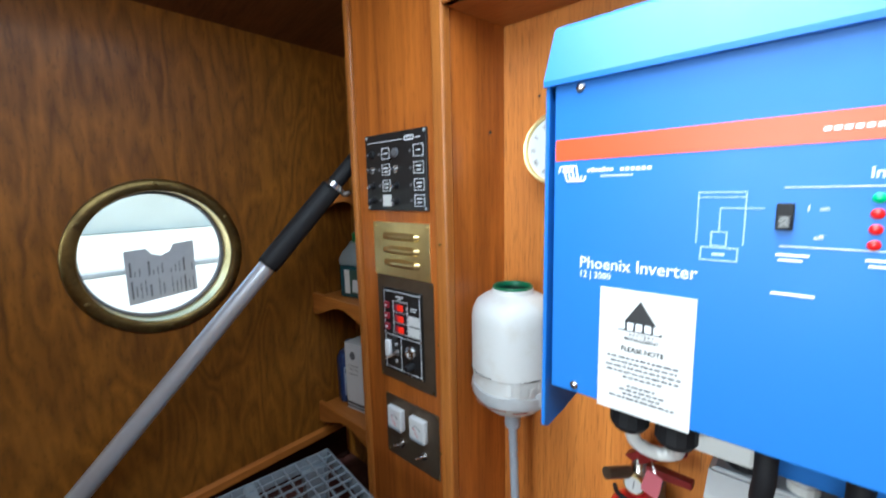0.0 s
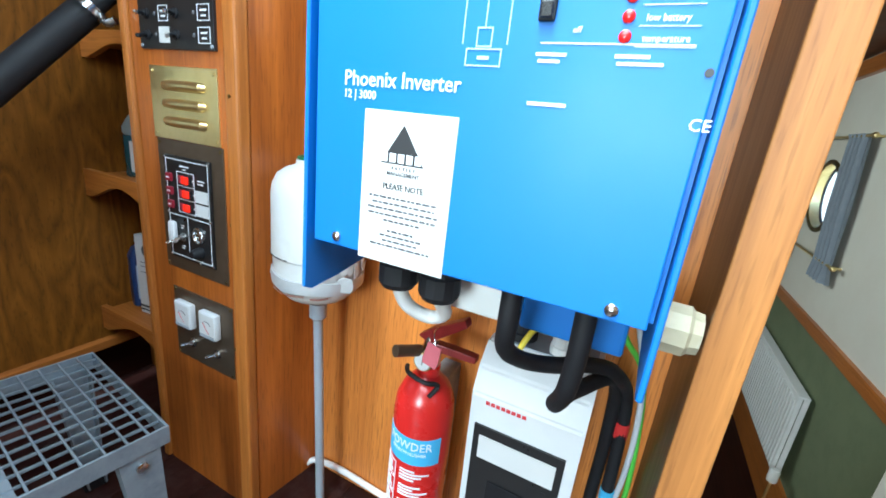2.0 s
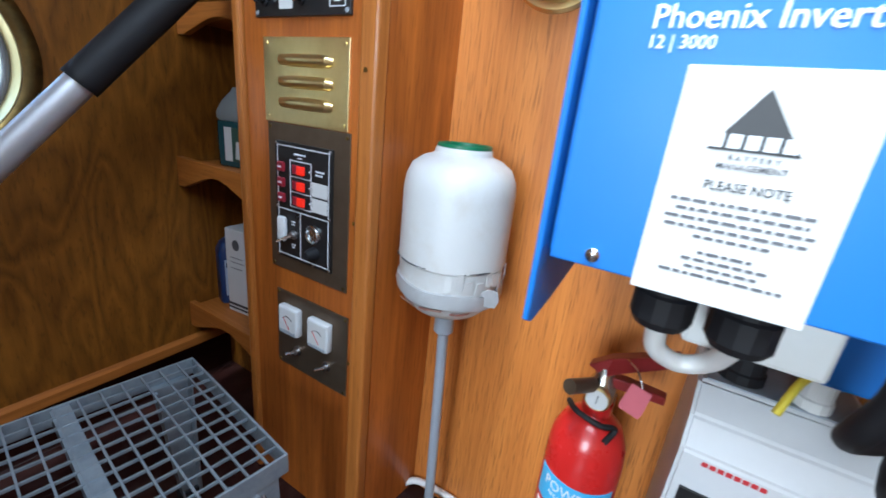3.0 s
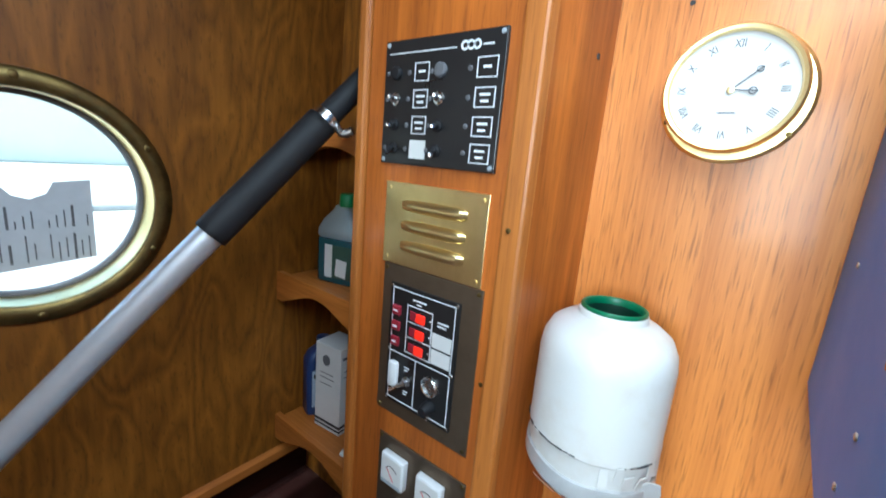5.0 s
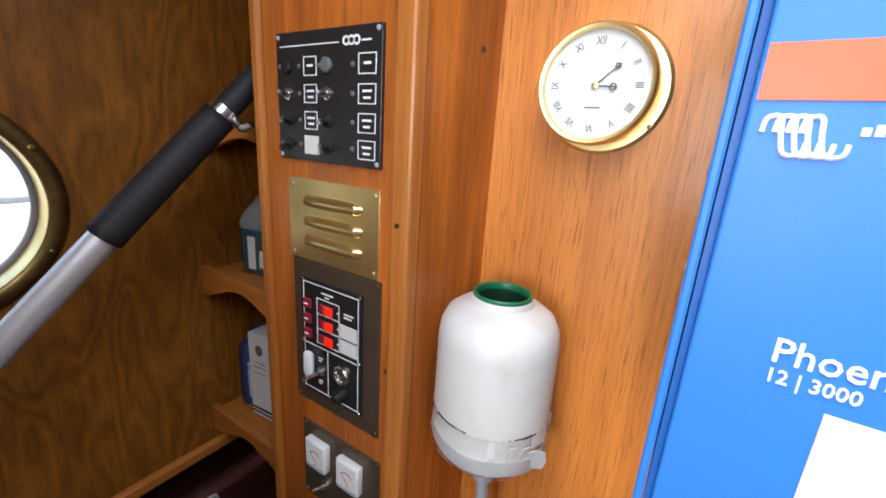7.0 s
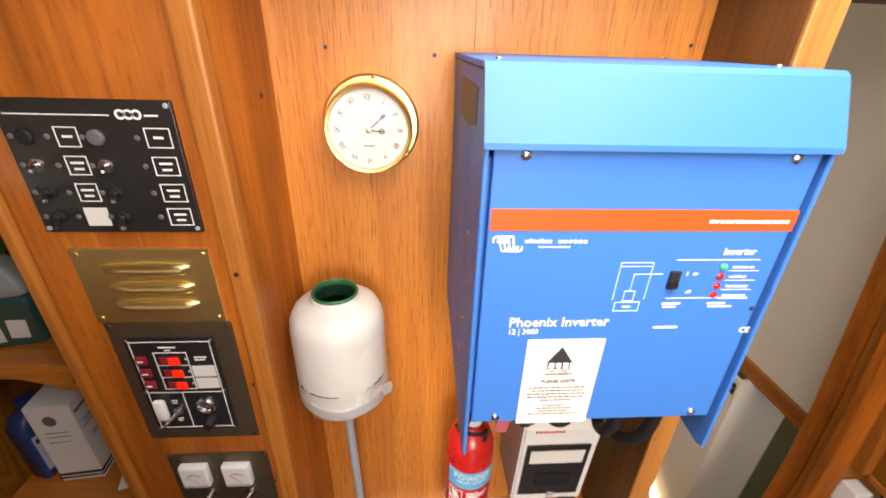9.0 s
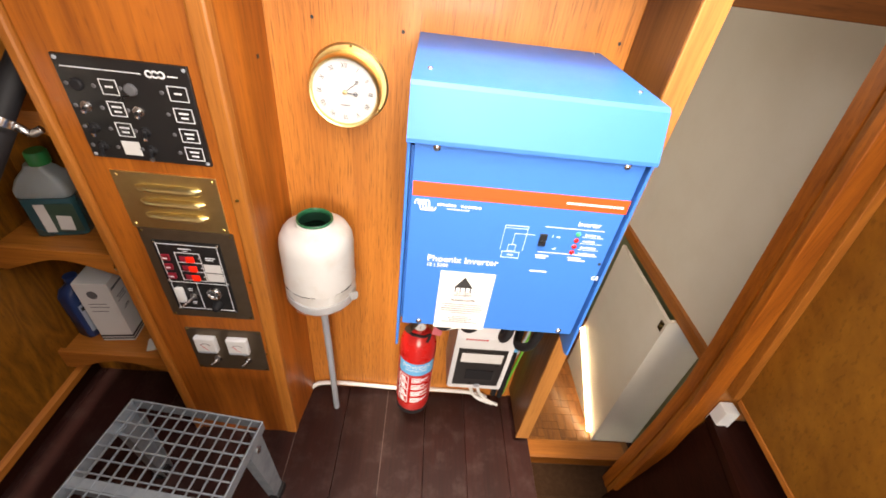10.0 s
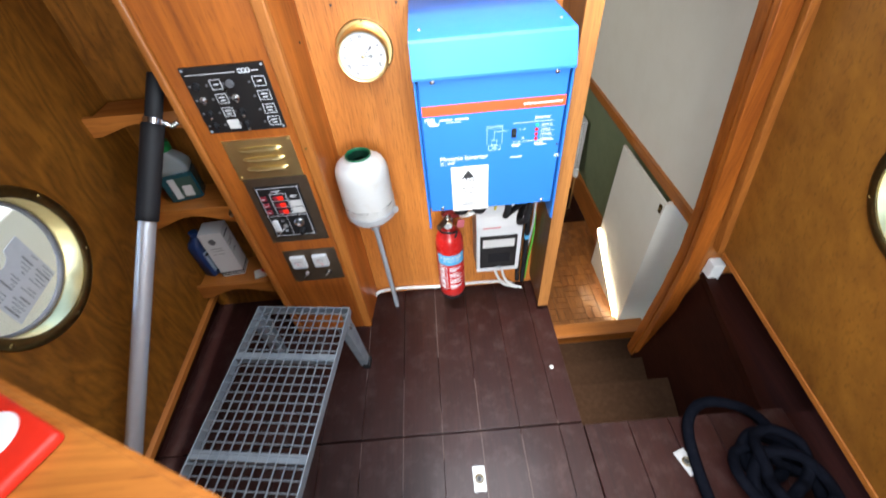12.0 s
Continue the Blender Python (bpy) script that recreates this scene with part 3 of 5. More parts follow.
structure("baseboard_cabin", slab(-1.08, -0.80, -0.02, 0.0, 1.83, 5.0), TRIM_Y, "varnished deep skirting along the cabin side", "baseboard")
structure("wall_cabin_port", box(-1.34, -1.30, 0.84, 5.0, -1.08, 1.5), CREAM, "cream painted far side of the cabin", "wall")
structure("wall_cabin_end", box(-1.34, 1.30, 5.0, 5.04, -1.12, 1.5), CREAM, "cream painted cabin end", "wall")
structure("ceiling_cabin", box(-1.34, 1.30, 0.84, 5.04, 1.46, 1.50), CEIL, "reddish brown boarded cabin ceiling", "ceiling")
structure("floor_cabin", box(-1.34, 1.30, 0.84, 5.04, -1.14, -1.092), LOCKER, "subfloor under the cabin parquet", "floor")

# outside
structure("ground", box(-400, 400, -400, 400, -1.32, -1.30), BANK, "pale stone quay beside the boat", "ground")

# ---- portholes ----
def porthole(name, side_x, sign, y, z, r, label, paper=False):
    """A brass ring, hinged inner frame and pane in a hull lining. sign: +1 where the room lies on the +x side."""
    slope = (side_x(y, z + 0.1) - side_x(y, z - 0.1)) / 0.2
    taper = (side_x(y + 0.1, z) - side_x(y - 0.1, z)) / 0.2
    normal = (Vector((1, -taper, -slope)) * sign).normalized()
    up = Vector((slope, 0, 1)).normalized()
    right = up.cross(normal).normalized()
    up = normal.cross(right)
    m = Matrix((right, up, normal)).transposed().to_4x4()
    m.translation = (side_x(y, z), y, z)
    t = tagged(new(name), label, "porthole", "", "structure")
    t.matrix_basis = m
    part("ring", moved(lathe([(r - 0.004, -0.05), (r - 0.004, 0.008), (r + 0.002, 0.012), (r + 0.017, 0.011), (r + 0.022, 0.007), (r + 0.023, 0.001), (r + 0.001, 0.001), (r + 0.001, -0.05), (r - 0.004, -0.05)], 64), m), OLD_BRASS, t, "tarnished brass flange", True)
    part("inner_frame", moved(lathe([(r - 0.013, -0.057), (r - 0.013, -0.047), (r - 0.010, -0.044), (r - 0.0058, -0.044), (r - 0.0045, -0.048), (r - 0.0045, -0.057), (r - 0.013, -0.057)], 64), m), GREY_INK, t, "thin dark glazing gasket", True)
    part("sleeve", moved(lathe([(r - 0.0042, -0.050), (r - 0.0042, 0.004), (r - 0.0054, 0.004), (r - 0.0054, -0.050), (r - 0.0042, -0.050)], 64), m), BRASS, t, "bright brass reveal", True)
    pane = part("pane", moved(lathe([(0, -0.055), (r - 0.012, -0.055), (r - 0.012, -0.050), (0, -0.050)], 48), m), GLASS, t)
    pane.visible_shadow = False
    for k in range(6):
        a = 2 * math.pi * (k + 0.5) / 6
        part("screw", moved(lathe([(0.006, 0.0), (0.006, 0.002), (0.004, 0.0035), (0, 0.004)], 10), m @ pose((r + 0.011) * math.cos(a), (r + 0.011) * math.sin(a), 0.0105)), OLD_BRASS, t)
    return t, m


win, wm = porthole("window_1", port_x, 1, PORT_Y, PORT_Z, PORT_R, "round brass porthole with a notice taped to its glass")
porthole("window_2", star_x, -1, 0.17, PORT_Z, PORT_R, "round brass porthole in the starboard lining")
notice = thing("notice", wm @ pose(0.016, 0.018, -0.0490), "grey paper notice with a torn top edge, taped inside the porthole", "paper")
sheet = bmesh.new()
outline = [(-0.075, -0.125), (0.062, -0.112), (0.062, 0.008), (0.02, 0.004), (0.012, -0.012), (-0.006, -0.020), (-0.024, -0.014), (-0.034, -0.001), (-0.075, -0.004)]
lo = [sheet.verts.new((x, y, 0.0)) for x, y in outline]
hi = [sheet.verts.new((x, y, 0.0012)) for x, y in outline]
sheet.faces.new(lo[::-1])
sheet.faces.new(hi)
for i in range(len(outline)):
    j = (i + 1) % len(outline)
    sheet.faces.new((lo[i], lo[j], hi[j], hi[i]))
part("sheet", moved(sheet, placed(notice) @ Matrix.Scale(1.1, 4)), worn("notice_paper", (0.46, 0.48, 0.52), (0.40, 0.42, 0.46), 0.8, 0, 30, 300), notice)
for k in range(15):
    x = -0.068 + 0.0087 * k
    for y0, y1 in ((-0.112 + 0.004 * (k % 2), -0.072 - 0.006 * ((k * 5) % 3)), (-0.062, -0.030 - 0.007 * ((k * 7) % 4))):
        if (k * 3 + int(y0 * -100)) % 5:
            part("text_line", moved(box(x, x + (0.0016 if k % 4 else 0.003), y0, y1, 0.0013, 0.0018), placed(notice) @ Matrix.Scale(1.1, 4)), GREY_INK, notice)

# ---- the column with the control panels ----
column = thing("instrument_column", pose(-0.73, 0.70, 0), "varnished veneered column carrying the control panels", "column")
part("front_panel", box(-0.862, -0.600, 0.607, 0.625, 0.0, 1.475), TEAK, column)
skew = box(-0.592, -0.570, 0.627, 0.784, 0.0, 1.475, 0.001)
for v in skew.verts:
    v.co.x += 0.019 * (v.co.y - 0.627) / 0.157
part("side_panel", skew, TEAK, column)
part("back_side_panel", box(-0.882, -0.866, 0.627, 0.798, 0.0, 1.46), TEAK, column)
part("edge_trim", box(-0.600, -0.567, 0.601, 0.626, 0.0, 1.478, 0.005), TRIM, column, "rounded lighter hardwood edge")
part("edge_trim", box(-0.886, -0.864, 0.598, 0.626, 0.0, 1.45, 0.006), TRIM, column, "rounded hardwood edge bead")
plugs = bmesh.new()
for x, z in ((-0.586, 0.885), (-0.604, 0.66), (-0.875, 0.70), (-0.606, 0.40), (-0.875, 0.18)):
    disc_on_wall([(0, 0.0), (0.0035, 0.0), (0.0035, 0.0012), (0, 0.0016)], x, 0.607 if -0.86 < x < -0.6 else 0.600, z, 10, plugs)
part("screw_head", plugs, OLD_BRASS, column)
holes = thing("screw_hole", pose(-0.556, 0.738, 1.119), "dark empty screw holes in the varnished timber", "hole")
part("hole", box(-0.5575, -0.5550, 0.7345, 0.7415, 1.1155, 1.1225), BLACK_INK, holes)
for x, z in ((-0.463, 1.187), (-0.292, 1.180), (0.125, 1.205), (0.09, 0.83)):
    part("hole", disc_on_wall([(0, 0), (0.0035, 0), (0.003, 0.0008), (0, 0.0008)], x, 0.785 if x < -0.23 else 0.7815, z, 10), BLACK_INK, holes)

# switch panel
p1 = thing("switch_panel", pose(-0.72, 0.607, 0.953), "black switch panel with toggle switches and framed white captions", "control panel")
F1 = 0.601
part("plate", box(-0.824, -0.618, F1, 0.607, 0.953, 1.127, 0.001), BLACK, p1)
bars([(-0.815, -0.693, 1.108, 1.1095)], F1, WHITE_INK, p1, "rule")
em = bmesh.new()
for k in range(3):
    disc_on_wall([(0.0062, 0), (0.0062, 0.0006), (0.0035, 0.0006), (0.0035, 0)], -0.680 + 0.0095 * k, F1, 1.110, 16, em)
box(-0.652, -0.636, F1 - 0.0006, F1, 1.108, 1.110, bm=em)
part("emblem", em, WHITE_INK, p1, "pale ring emblem")
ROWS_Z = (1.082, 1.046, 1.010, 0.976)
for r, z in enumerate(ROWS_Z):
    for c, (sx, bx0, bx1) in enumerate(((-0.799, -0.764, -0.737), (-0.716, -0.658, -0.627))):
        if r == 0:
            part("push_button", disc_on_wall([(0.010, 0), (0.010, 0.004), (0.008, 0.006), (0, 0.0065)], sx, F1, z, 20), GREY_INK if c else RUBBER, p1, "round dark grey button" if c else "", True)
        else:
            sw = part("toggle_switch", disc_on_wall([(0.009, 0), (0.009, 0.002), (0.0055, 0.003), (0.0055, 0.007), (0.003, 0.009), (0, 0.009)], sx, F1, z, 16), STEEL if r == 1 else RUBBER, p1, "", True)
            lever = tube([(sx, F1 - 0.006, z), (sx + 0.010, F1 - 0.022, z - 0.003 * (r - 1))], 0.0032, 8)
            part("lever", lever, RUBBER, sw)
            part("tip", moved(lathe([(0, -0.004), (0.0035, -0.002), (0.0035, 0.002), (0, 0.004)], 8), Matrix.Translation((sx + 0.011, F1 - 0.0235, z - 0.003 * (r - 1)))), STEEL if c or r < 3 else RUBBER, sw, "", True)
        part("indicator", disc_on_wall([(0.0035, 0), (0.0035, 0.0012), (0.002, 0.002), (0, 0.002)], sx - 0.017, F1, z, 10), GREY_INK, p1)
        part("indicator", disc_on_wall([(0.0035, 0), (0.0035, 0.0012), (0.002, 0.002), (0, 0.002)], bx0 - 0.010, F1, z, 10), GREY_INK, p1)
        if r == 3 and c == 0:
            part("blank_label", box(bx0 - 0.001, bx1 + 0.002, F1 - 0.0008, F1, z - 0.013, z + 0.013), PAPER, p1, "blank white sticker")
            continue
        bars(square_frame(bx0, bx1, z - 0.0125, z + 0.0125, 0.0013), F1, WHITE_INK, p1, "caption_frame")
        mid = (bx0 + bx1) / 2
        rows = [(mid - 0.006, mid + 0.006, z - 0.001, z + 0.002)] if r == 0 else [(mid - 0.008, mid + 0.008, z + 0.002, z + 0.005), (mid - 0.006, mid + 0.006, z - 0.006, z - 0.003)]
        bars(rows, F1, WHITE_INK, p1, "caption")
for x in (-0.818, -0.624):
    for z in (0.959, 1.121):
        part("screw", disc_on_wall([(0.0035, 0), (0.003, 0.0015), (0, 0.002)], x, F1, z, 10), GREY_PLASTIC, p1)

# brass louvre
lv = thing("vent_louvre", pose(-0.715, 0.607, 0.797), "polished brass louvred vent plate with three slots", "vent")
part("plate", box(-0.811, -0.620, 0.604, 0.607, 0.7975, 0.926, 0.0008), BRASS, lv)
for k in range(3):
    z = 0.893 - 0.0315 * k
    scoop = bmesh.new()
    n = 9
    rings = []
    for i in range(n):
        a = math.pi * i / (n - 1)
        for_x = []
        for x, s in ((-0.775, 0.05), (-0.766, 0.7), (-0.735, 1.0), (-0.675, 1.0), (-0.660, 0.85), (-0.652, 0.05)):
            for_x.append(scoop.verts.new((x, 0.6045 - 0.013 * s * math.sin(a), z + 0.0095 * math.cos(a) * (0.5 + 0.5 * s))))
        rings.append(for_x)
    for a, b in zip(rings, rings[1:]):
        for i in range(5):
            scoop.faces.new((a[i], a[i + 1], b[i + 1], b[i]))
    part("slot_hood", scoop, BRASS, lv, "", True)
for x in (-0.802, -0.629):
    for z in (0.806, 0.917):
        part("screw", disc_on_wall([(0.0035, 0), (0.003, 0.0015), (0, 0.002)], x, 0.604, z, 10), BRASS, lv)

# engine panel
p3 = thing("engine_panel", pose(-0.71, 0.607, 0.535), "black engine panel with red rocker switches on a brown metal plate", "control panel")
part("backplate", box(-0.806, -0.614, 0.6045, 0.607, 0.535, 0.7965, 0.0008), BRONZE, p3, "brown brushed metal plate")
F3 = 0.6005
part("face", box(-0.784, -0.647, F3, 0.6045, 0.562, 0.768, 0.0006), BLACK, p3)
W = 0.0014
lines = square_frame(-0.778, -0.653, 0.568, 0.762, W) + square_frame(-0.746, -0.694, 0.660, 0.740, W)
lines += [(-0.778, -0.653, 0.652, 0.652 + W), (-0.722, -0.722 + W, 0.568, 0.652), (-0.746, -0.694, 0.712, 0.712 + W), (-0.746, -0.694, 0.686, 0.686 + W)]
bars(lines, F3, WHITE_INK, p3, "printed_border")
bars([(-0.735, -0.708, 0.749, 0.7515), (-0.727, -0.717, 0.7435, 0.7455), (-0.684, -0.664, 0.728, 0.7305), (-0.684, -0.668, 0.7225, 0.725), (-0.744, -0.734, 0.632, 0.634), (-0.744, -0.736, 0.627, 0.629), (-0.744, -0.734, 0.590, 0.592), (-0.744, -0.736, 0.585, 0.587)], F3, WHITE_INK, p3, "caption")
for k in range(3):
    z = 0.726 - 0.0265 * k
    part("breaker_button", box(-0.774, -0.757, F3 - 0.006, F3, z - 0.008, z + 0.008, 0.002), MAROON, p3, "dark red breaker button")
    bars([(-0.770, -0.761, z - 0.0015, z + 0.0012)], F3 - 0.006, WHITE_INK, p3, "caption")
    rk = part("rocker_switch", box(-0.738, -0.702, F3 - 0.003, F3, z - 0.009, z + 0.009, 0.0015), RUBBER, p3)
    part("rocker", box(-0.722, -0.705, F3 - 0.0085, F3 - 0.003, z - 0.0075, z + 0.0075, 0.002), RED_LIT, rk, "glowing red rocker")
    part("rocker", box(-0.736, -0.7225, F3 - 0.005, F3 - 0.003, z - 0.0075, z + 0.0075, 0.001), MAROON, rk)
    part("indicator", disc_on_wall([(0.0014, 0), (0.0014, 0.001), (0, 0.0015)], -0.698, F3, z, 8), WHITE_INK, p3)
for z in (0.6995, 0.673):
    part("blank_label", box(-0.692, -0.656, F3 - 0.001, F3, z - 0.0115, z + 0.0115), PAPER, p3, "blank white sticker")
part("key_cover", box(-0.772, -0.752, F3 - 0.012, F3, 0.594, 0.640, 0.006), PALE_PLASTIC, p3, "pale blue-grey switch guard", True)
tg = part("toggle_switch", disc_on_wall([(0.008, 0), (0.008, 0.003), (0.005, 0.004), (0.005, 0.010), (0, 0.010)], -0.737, F3, 0.610, 16), STEEL, p3, "", True)
part("lever", tube([(-0.737, F3 - 0.008, 0.610), (-0.752, F3 - 0.026, 0.600)], 0.003, 8), STEEL, tg)
part("key_switch", disc_on_wall([(0.0165, 0), (0.0165, 0.004), (0.0145, 0.006), (0.012, 0.005), (0.011, 0.002), (0, 0.002)], -0.688, F3, 0.622, 28), STEEL, p3, "chromed ring socket", True)
part("knob", disc_on_wall([(0.012, 0), (0.011, 0.010), (0.007, 0.020), (0, 0.021)], -0.686, F3, 0.588, 20), RUBBER, p3, "", True)
for x in (-0.799, -0.621):
    for z in (0.542, 0.789):
        part("screw", disc_on_wall([(0.0035, 0), (0.003, 0.0015), (0, 0.002)], x, 0.6045, z, 10), OLD_BRASS, p3)
for x, z in ((-0.780, 0.764), (-0.651, 0.764), (-0.780, 0.566), (-0.651, 0.566), (-0.780, 0.655), (-0.651, 0.655), (-0.690, 0.5645)):
    part("screw", disc_on_wall([(0.003, 0), (0.0025, 0.0014), (0, 0.0018)], x, F3, z, 10), STEEL, p3)

# gauge panel
p4 = thing("gauge_panel", pose(-0.70, 0.607, 0.328), "brown metal plate with two small white meters and two toggles", "control panel")
F4 = 0.6045
part("backplate", box(-0.794, -0.608, F4, 0.607, 0.328, 0.490, 0.0008), BRONZE, p4)
for x in (-0.748, -0.669):
    mt = part("meter", box(x - 0.026, x + 0.026, F4 - 0.014, F4, 0.410, 0.466, 0.003), PALE_PLASTIC, p4, "square meter with clear housing", True)
    part("dial", box(x - 0.022, x + 0.022, F4 - 0.0148, F4 - 0.0142, 0.418, 0.462), PAPER, mt, "white dial")
    arc = tube([(x + 0.016 * math.cos(a), F4 - 0.0150, 0.432 + 0.016 * math.sin(a)) for a in (2.5, 2.0, 1.57, 1.1, 0.65)], 0.0007, 4)
    part("scale", arc, BLACK_INK, mt)
    part("needle", tube([(x + 0.006, F4 - 0.0152, 0.422), (x - 0.011, F4 - 0.0152, 0.444)], 0.0006, 4), RED_INK, mt)
    part("pivot_cap", box(x - 0.022, x + 0.022, F4 - 0.0155, F4 - 0.0143, 0.411, 0.4175, 0.0003), GREY_PLASTIC, mt)
    sw = part("toggle_switch", disc_on_wall([(0.010, 0), (0.010, 0.002), (0.006, 0.003), (0.006, 0.009), (0, 0.009)], x + 0.012, F4, 0.372, 14), STEEL, p4, "", True)
    part("lever", tube([(x + 0.012, F4 - 0.007, 0.372), (x + 0.004, F4 - 0.024, 0.373)], 0.0032, 8), STEEL, sw)
for x in (-0.788, -0.614):
    for z in (0.334, 0.484):
        part("screw", disc_on_wall([(0.0035, 0), (0.003, 0.0015), (0, 0.002)], x, F4, z, 10), OLD_BRASS, p4)

# ---- clock ----
CX, CZ, CW = -0.397, 1.071, 0.785
clock = thing("wall_clock", pose(CX, CW, CZ - 0.08), "round brass ship's clock with a white dial and Roman numerals", "clock")
part("flange", disc_on_wall([(0.0805, 0), (0.0805, 0.004), (0.0765, 0.008), (0.060, 0.008), (0.060, 0)], CX, CW, CZ, 56), BRASS, clock, "polished brass mounting flange", True)
part("case", disc_on_wall([(0.068, 0.006), (0.066, 0.042), (0.070, 0.046), (0.070, 0.054), (0.067, 0.059), (0.0635, 0.058), (0.062, 0.053), (0.062, 0.050)], CX, CW, CZ, 56), BRASS, clock, "polished brass case", True)
part("dial", disc_on_wall([(0.0625, 0.047), (0.0625, 0.050), (0, 0.050)], CX, CW, CZ, 48), PAPER, clock, "white dial")
DY = CW - 0.0502
for k, roman in enumerate(("XII", "I", "II", "III", "IIII", "V", "VI", "VII", "VIII", "IX", "X", "XI")):
    a = radians(90 - 30 * k)
    turn = Matrix.Translation((CX + 0.050 * math.cos(a), DY, CZ + 0.050 * math.sin(a))) @ pose(0, 0, 0, 0, -(math.degrees(a) - 90), 0) @ FACE @ Matrix.Translation((0, -0.0045, 0))
    writing(roman, 0.0125, 0, 0, 0, GREY_INK, clock, "numeral", "CENTER", 0.75, turn)
for ang, ln, wd in ((42, 0.036, 0.0007), (-4, 0.026, 0.0008)):
    a = radians(ang)
    part("clock_hand", tube([(CX, DY - 0.002, CZ), (CX + ln * math.cos(a), DY - 0.002, CZ + ln * math.sin(a))], wd, 6), GREY_INK, clock)
part("hand_ring", disc_on_wall([(0.0042, 0.0015), (0.0042, 0.0027), (0.0030, 0.0027), (0.0030, 0.0015), (0.0042, 0.0015)], CX + 0.021, DY, CZ - 0.0015, 18), GREY_INK, clock)
part("hand_ring", disc_on_wall([(0.0034, 0.0015), (0.0034, 0.0027), (0.0024, 0.0027), (0.0024, 0.0015), (0.0034, 0.0015)], CX + 0.0235, DY, CZ + 0.0212, 18), GREY_INK, clock)
part("boss", disc_on_wall([(0.0042, 0), (0.004, 0.003), (0, 0.004)], CX, DY, CZ, 14), BRASS, clock, "", True)
bars([(CX - 0.009, CX + 0.009, CZ - 0.026, CZ - 0.0245)], DY, GREY_INK, clock)
for k in range(3):
    a = radians(-35 + 120 * k)
    part("screw", disc_on_wall([(0.003, 0), (0.003, 0.001), (0, 0.0016)], CX + 0.0755 * math.cos(a), CW - 0.008, CZ + 0.0755 * math.sin(a), 10), OLD_BRASS, clock)

# ---- header tank with its pipe ----
TX, TY = -0.467, 0.690
tank = thing("header_tank", pose(TX, TY, 0.0), "white painted steel header tank with a green-lined open neck", "tank")
tm = Matrix.Translation((TX, TY, -0.018))
body = lathe([(0.0, 0.546), (0.030, 0.548), (0.058, 0.557), (0.074, 0.573), (0.0805, 0.592), (0.082, 0.606), (0.084, 0.640), (0.086, 0.642), (0.086, 0.646), (0.0855, 0.650), (0.0855, 0.750), (0.083, 0.769), (0.075, 0.786), (0.060, 0.797), (0.047, 0.801), (0.0435, 0.804), (0.0425, 0.811), (0.041, 0.8125), (0.036, 0.811)], 48)
part("shell", moved(body, tm), WHITE_PAINT, tank, "chipped white enamel shell", True)
part("neck_lining", moved(lathe([(0.0412, 0.8122), (0.0410, 0.8162), (0.0392, 0.8178), (0.0370, 0.8165), (0.0358, 0.813), (0.0355, 0.808)], 40), tm), GREEN_LACQUER, tank, "green lacquered neck", True)
part("neck_bore", moved(lathe([(0.0356, 0.809), (0.0350, 0.785), (0.060, 0.760), (0.070, 0.60), (0, 0.59)], 40), tm), SHADED_GREEN, tank, "green inside of the tank, darkened for shade", True)
chips = bmesh.new()
rnd = random.Random(4)
for k in range(26):
    a = rnd.uniform(-2.9, -0.3)
    w = rnd.uniform(0.004, 0.016)
    r = 0.0866
    tube([(TX + r * math.cos(a), TY + r * math.sin(a), 0.626), (TX + r * math.cos(a + w / r * 0.8), TY + r * math.sin(a + w / r * 0.8), 0.626 + rnd.uniform(-0.0007, 0.0007))], rnd.uniform(0.0006, 0.0014), 5, chips)
tagged(part("seam_chip", chips, BLACK_INK, tank, "dark chips along the seam"), "dark chips in the white paint", "", "", "stuff")
# a slack band of clear tape that droops towards one side, with its folded tail
sb = bmesh.new()
rows = []
for k in range(48):
    a = 2 * math.pi * k / 48
    low = 0.569 - 0.004 * math.cos(a + 0.4) + 0.0015 * math.sin(5 * a)
    rows.append([sb.verts.new((TX + r * math.cos(a), TY + r * math.sin(a), z)) for r, z in ((0.0812, low), (0.0855, low + 0.001), (0.0868 + 0.0012 * math.sin(7 * a), low + 0.012), (0.0862, low + 0.024), (0.0825, low + 0.025))])
for p, n in zip(rows, rows[1:] + rows[:1]):
    for k in range(5):
        sb.faces.new((p[k], n[k], n[(k + 1) % 5], p[(k + 1) % 5]))
part("strap", sb, STRAP, tank, "dull silvery tape band", True)
tail = prism([(-0.006, -0.012), (0.017, -0.015), (0.022, -0.003), (0.019, 0.012), (0.004, 0.016), (-0.007, 0.010)], -0.0012, 0.0012, 0.0008)
part("strap_tail", moved(tail, Matrix.Translation((TX + 0.080, TY - 0.030, 0.584)) @ pose(0, 0, 0, 0, 0, 38)), STRAP, tank, "folded tape tail")
for a0, a1, z0, hh in ((-2.2, -1.75, 0.556, 0.004), (-1.60, -1.15, 0.5585, 0.005), (-1.0, -0.62, 0.5575, 0.004)):
    sm = bmesh.new()
    cells = []
    for k in range(11):
        a = a0 + (a1 - a0) * k / 10
        wob = 0.0012 * math.sin(9 * a)
        cells.append([sm.verts.new((TX + r * math.cos(a), TY + r * math.sin(a), z)) for r, z in ((0.0795, z0 + wob), (0.0830, z0 + hh + wob), (0.0815, z0 + hh + wob), (0.0780, z0 + wob))])
    for p, n in zip(cells, cells[1:]):
        for k in range(4):
            sm.faces.new((p[k], n[k], n[(k + 1) % 4], p[(k + 1) % 4]))
    part("stain", sm, RUST, tank, "rusty brown smear below the tape")
part("bracket", box(TX - 0.030, TX + 0.030, TY + 0.075, 0.785, 0.554, 0.574, 0.002), GALV, tank)
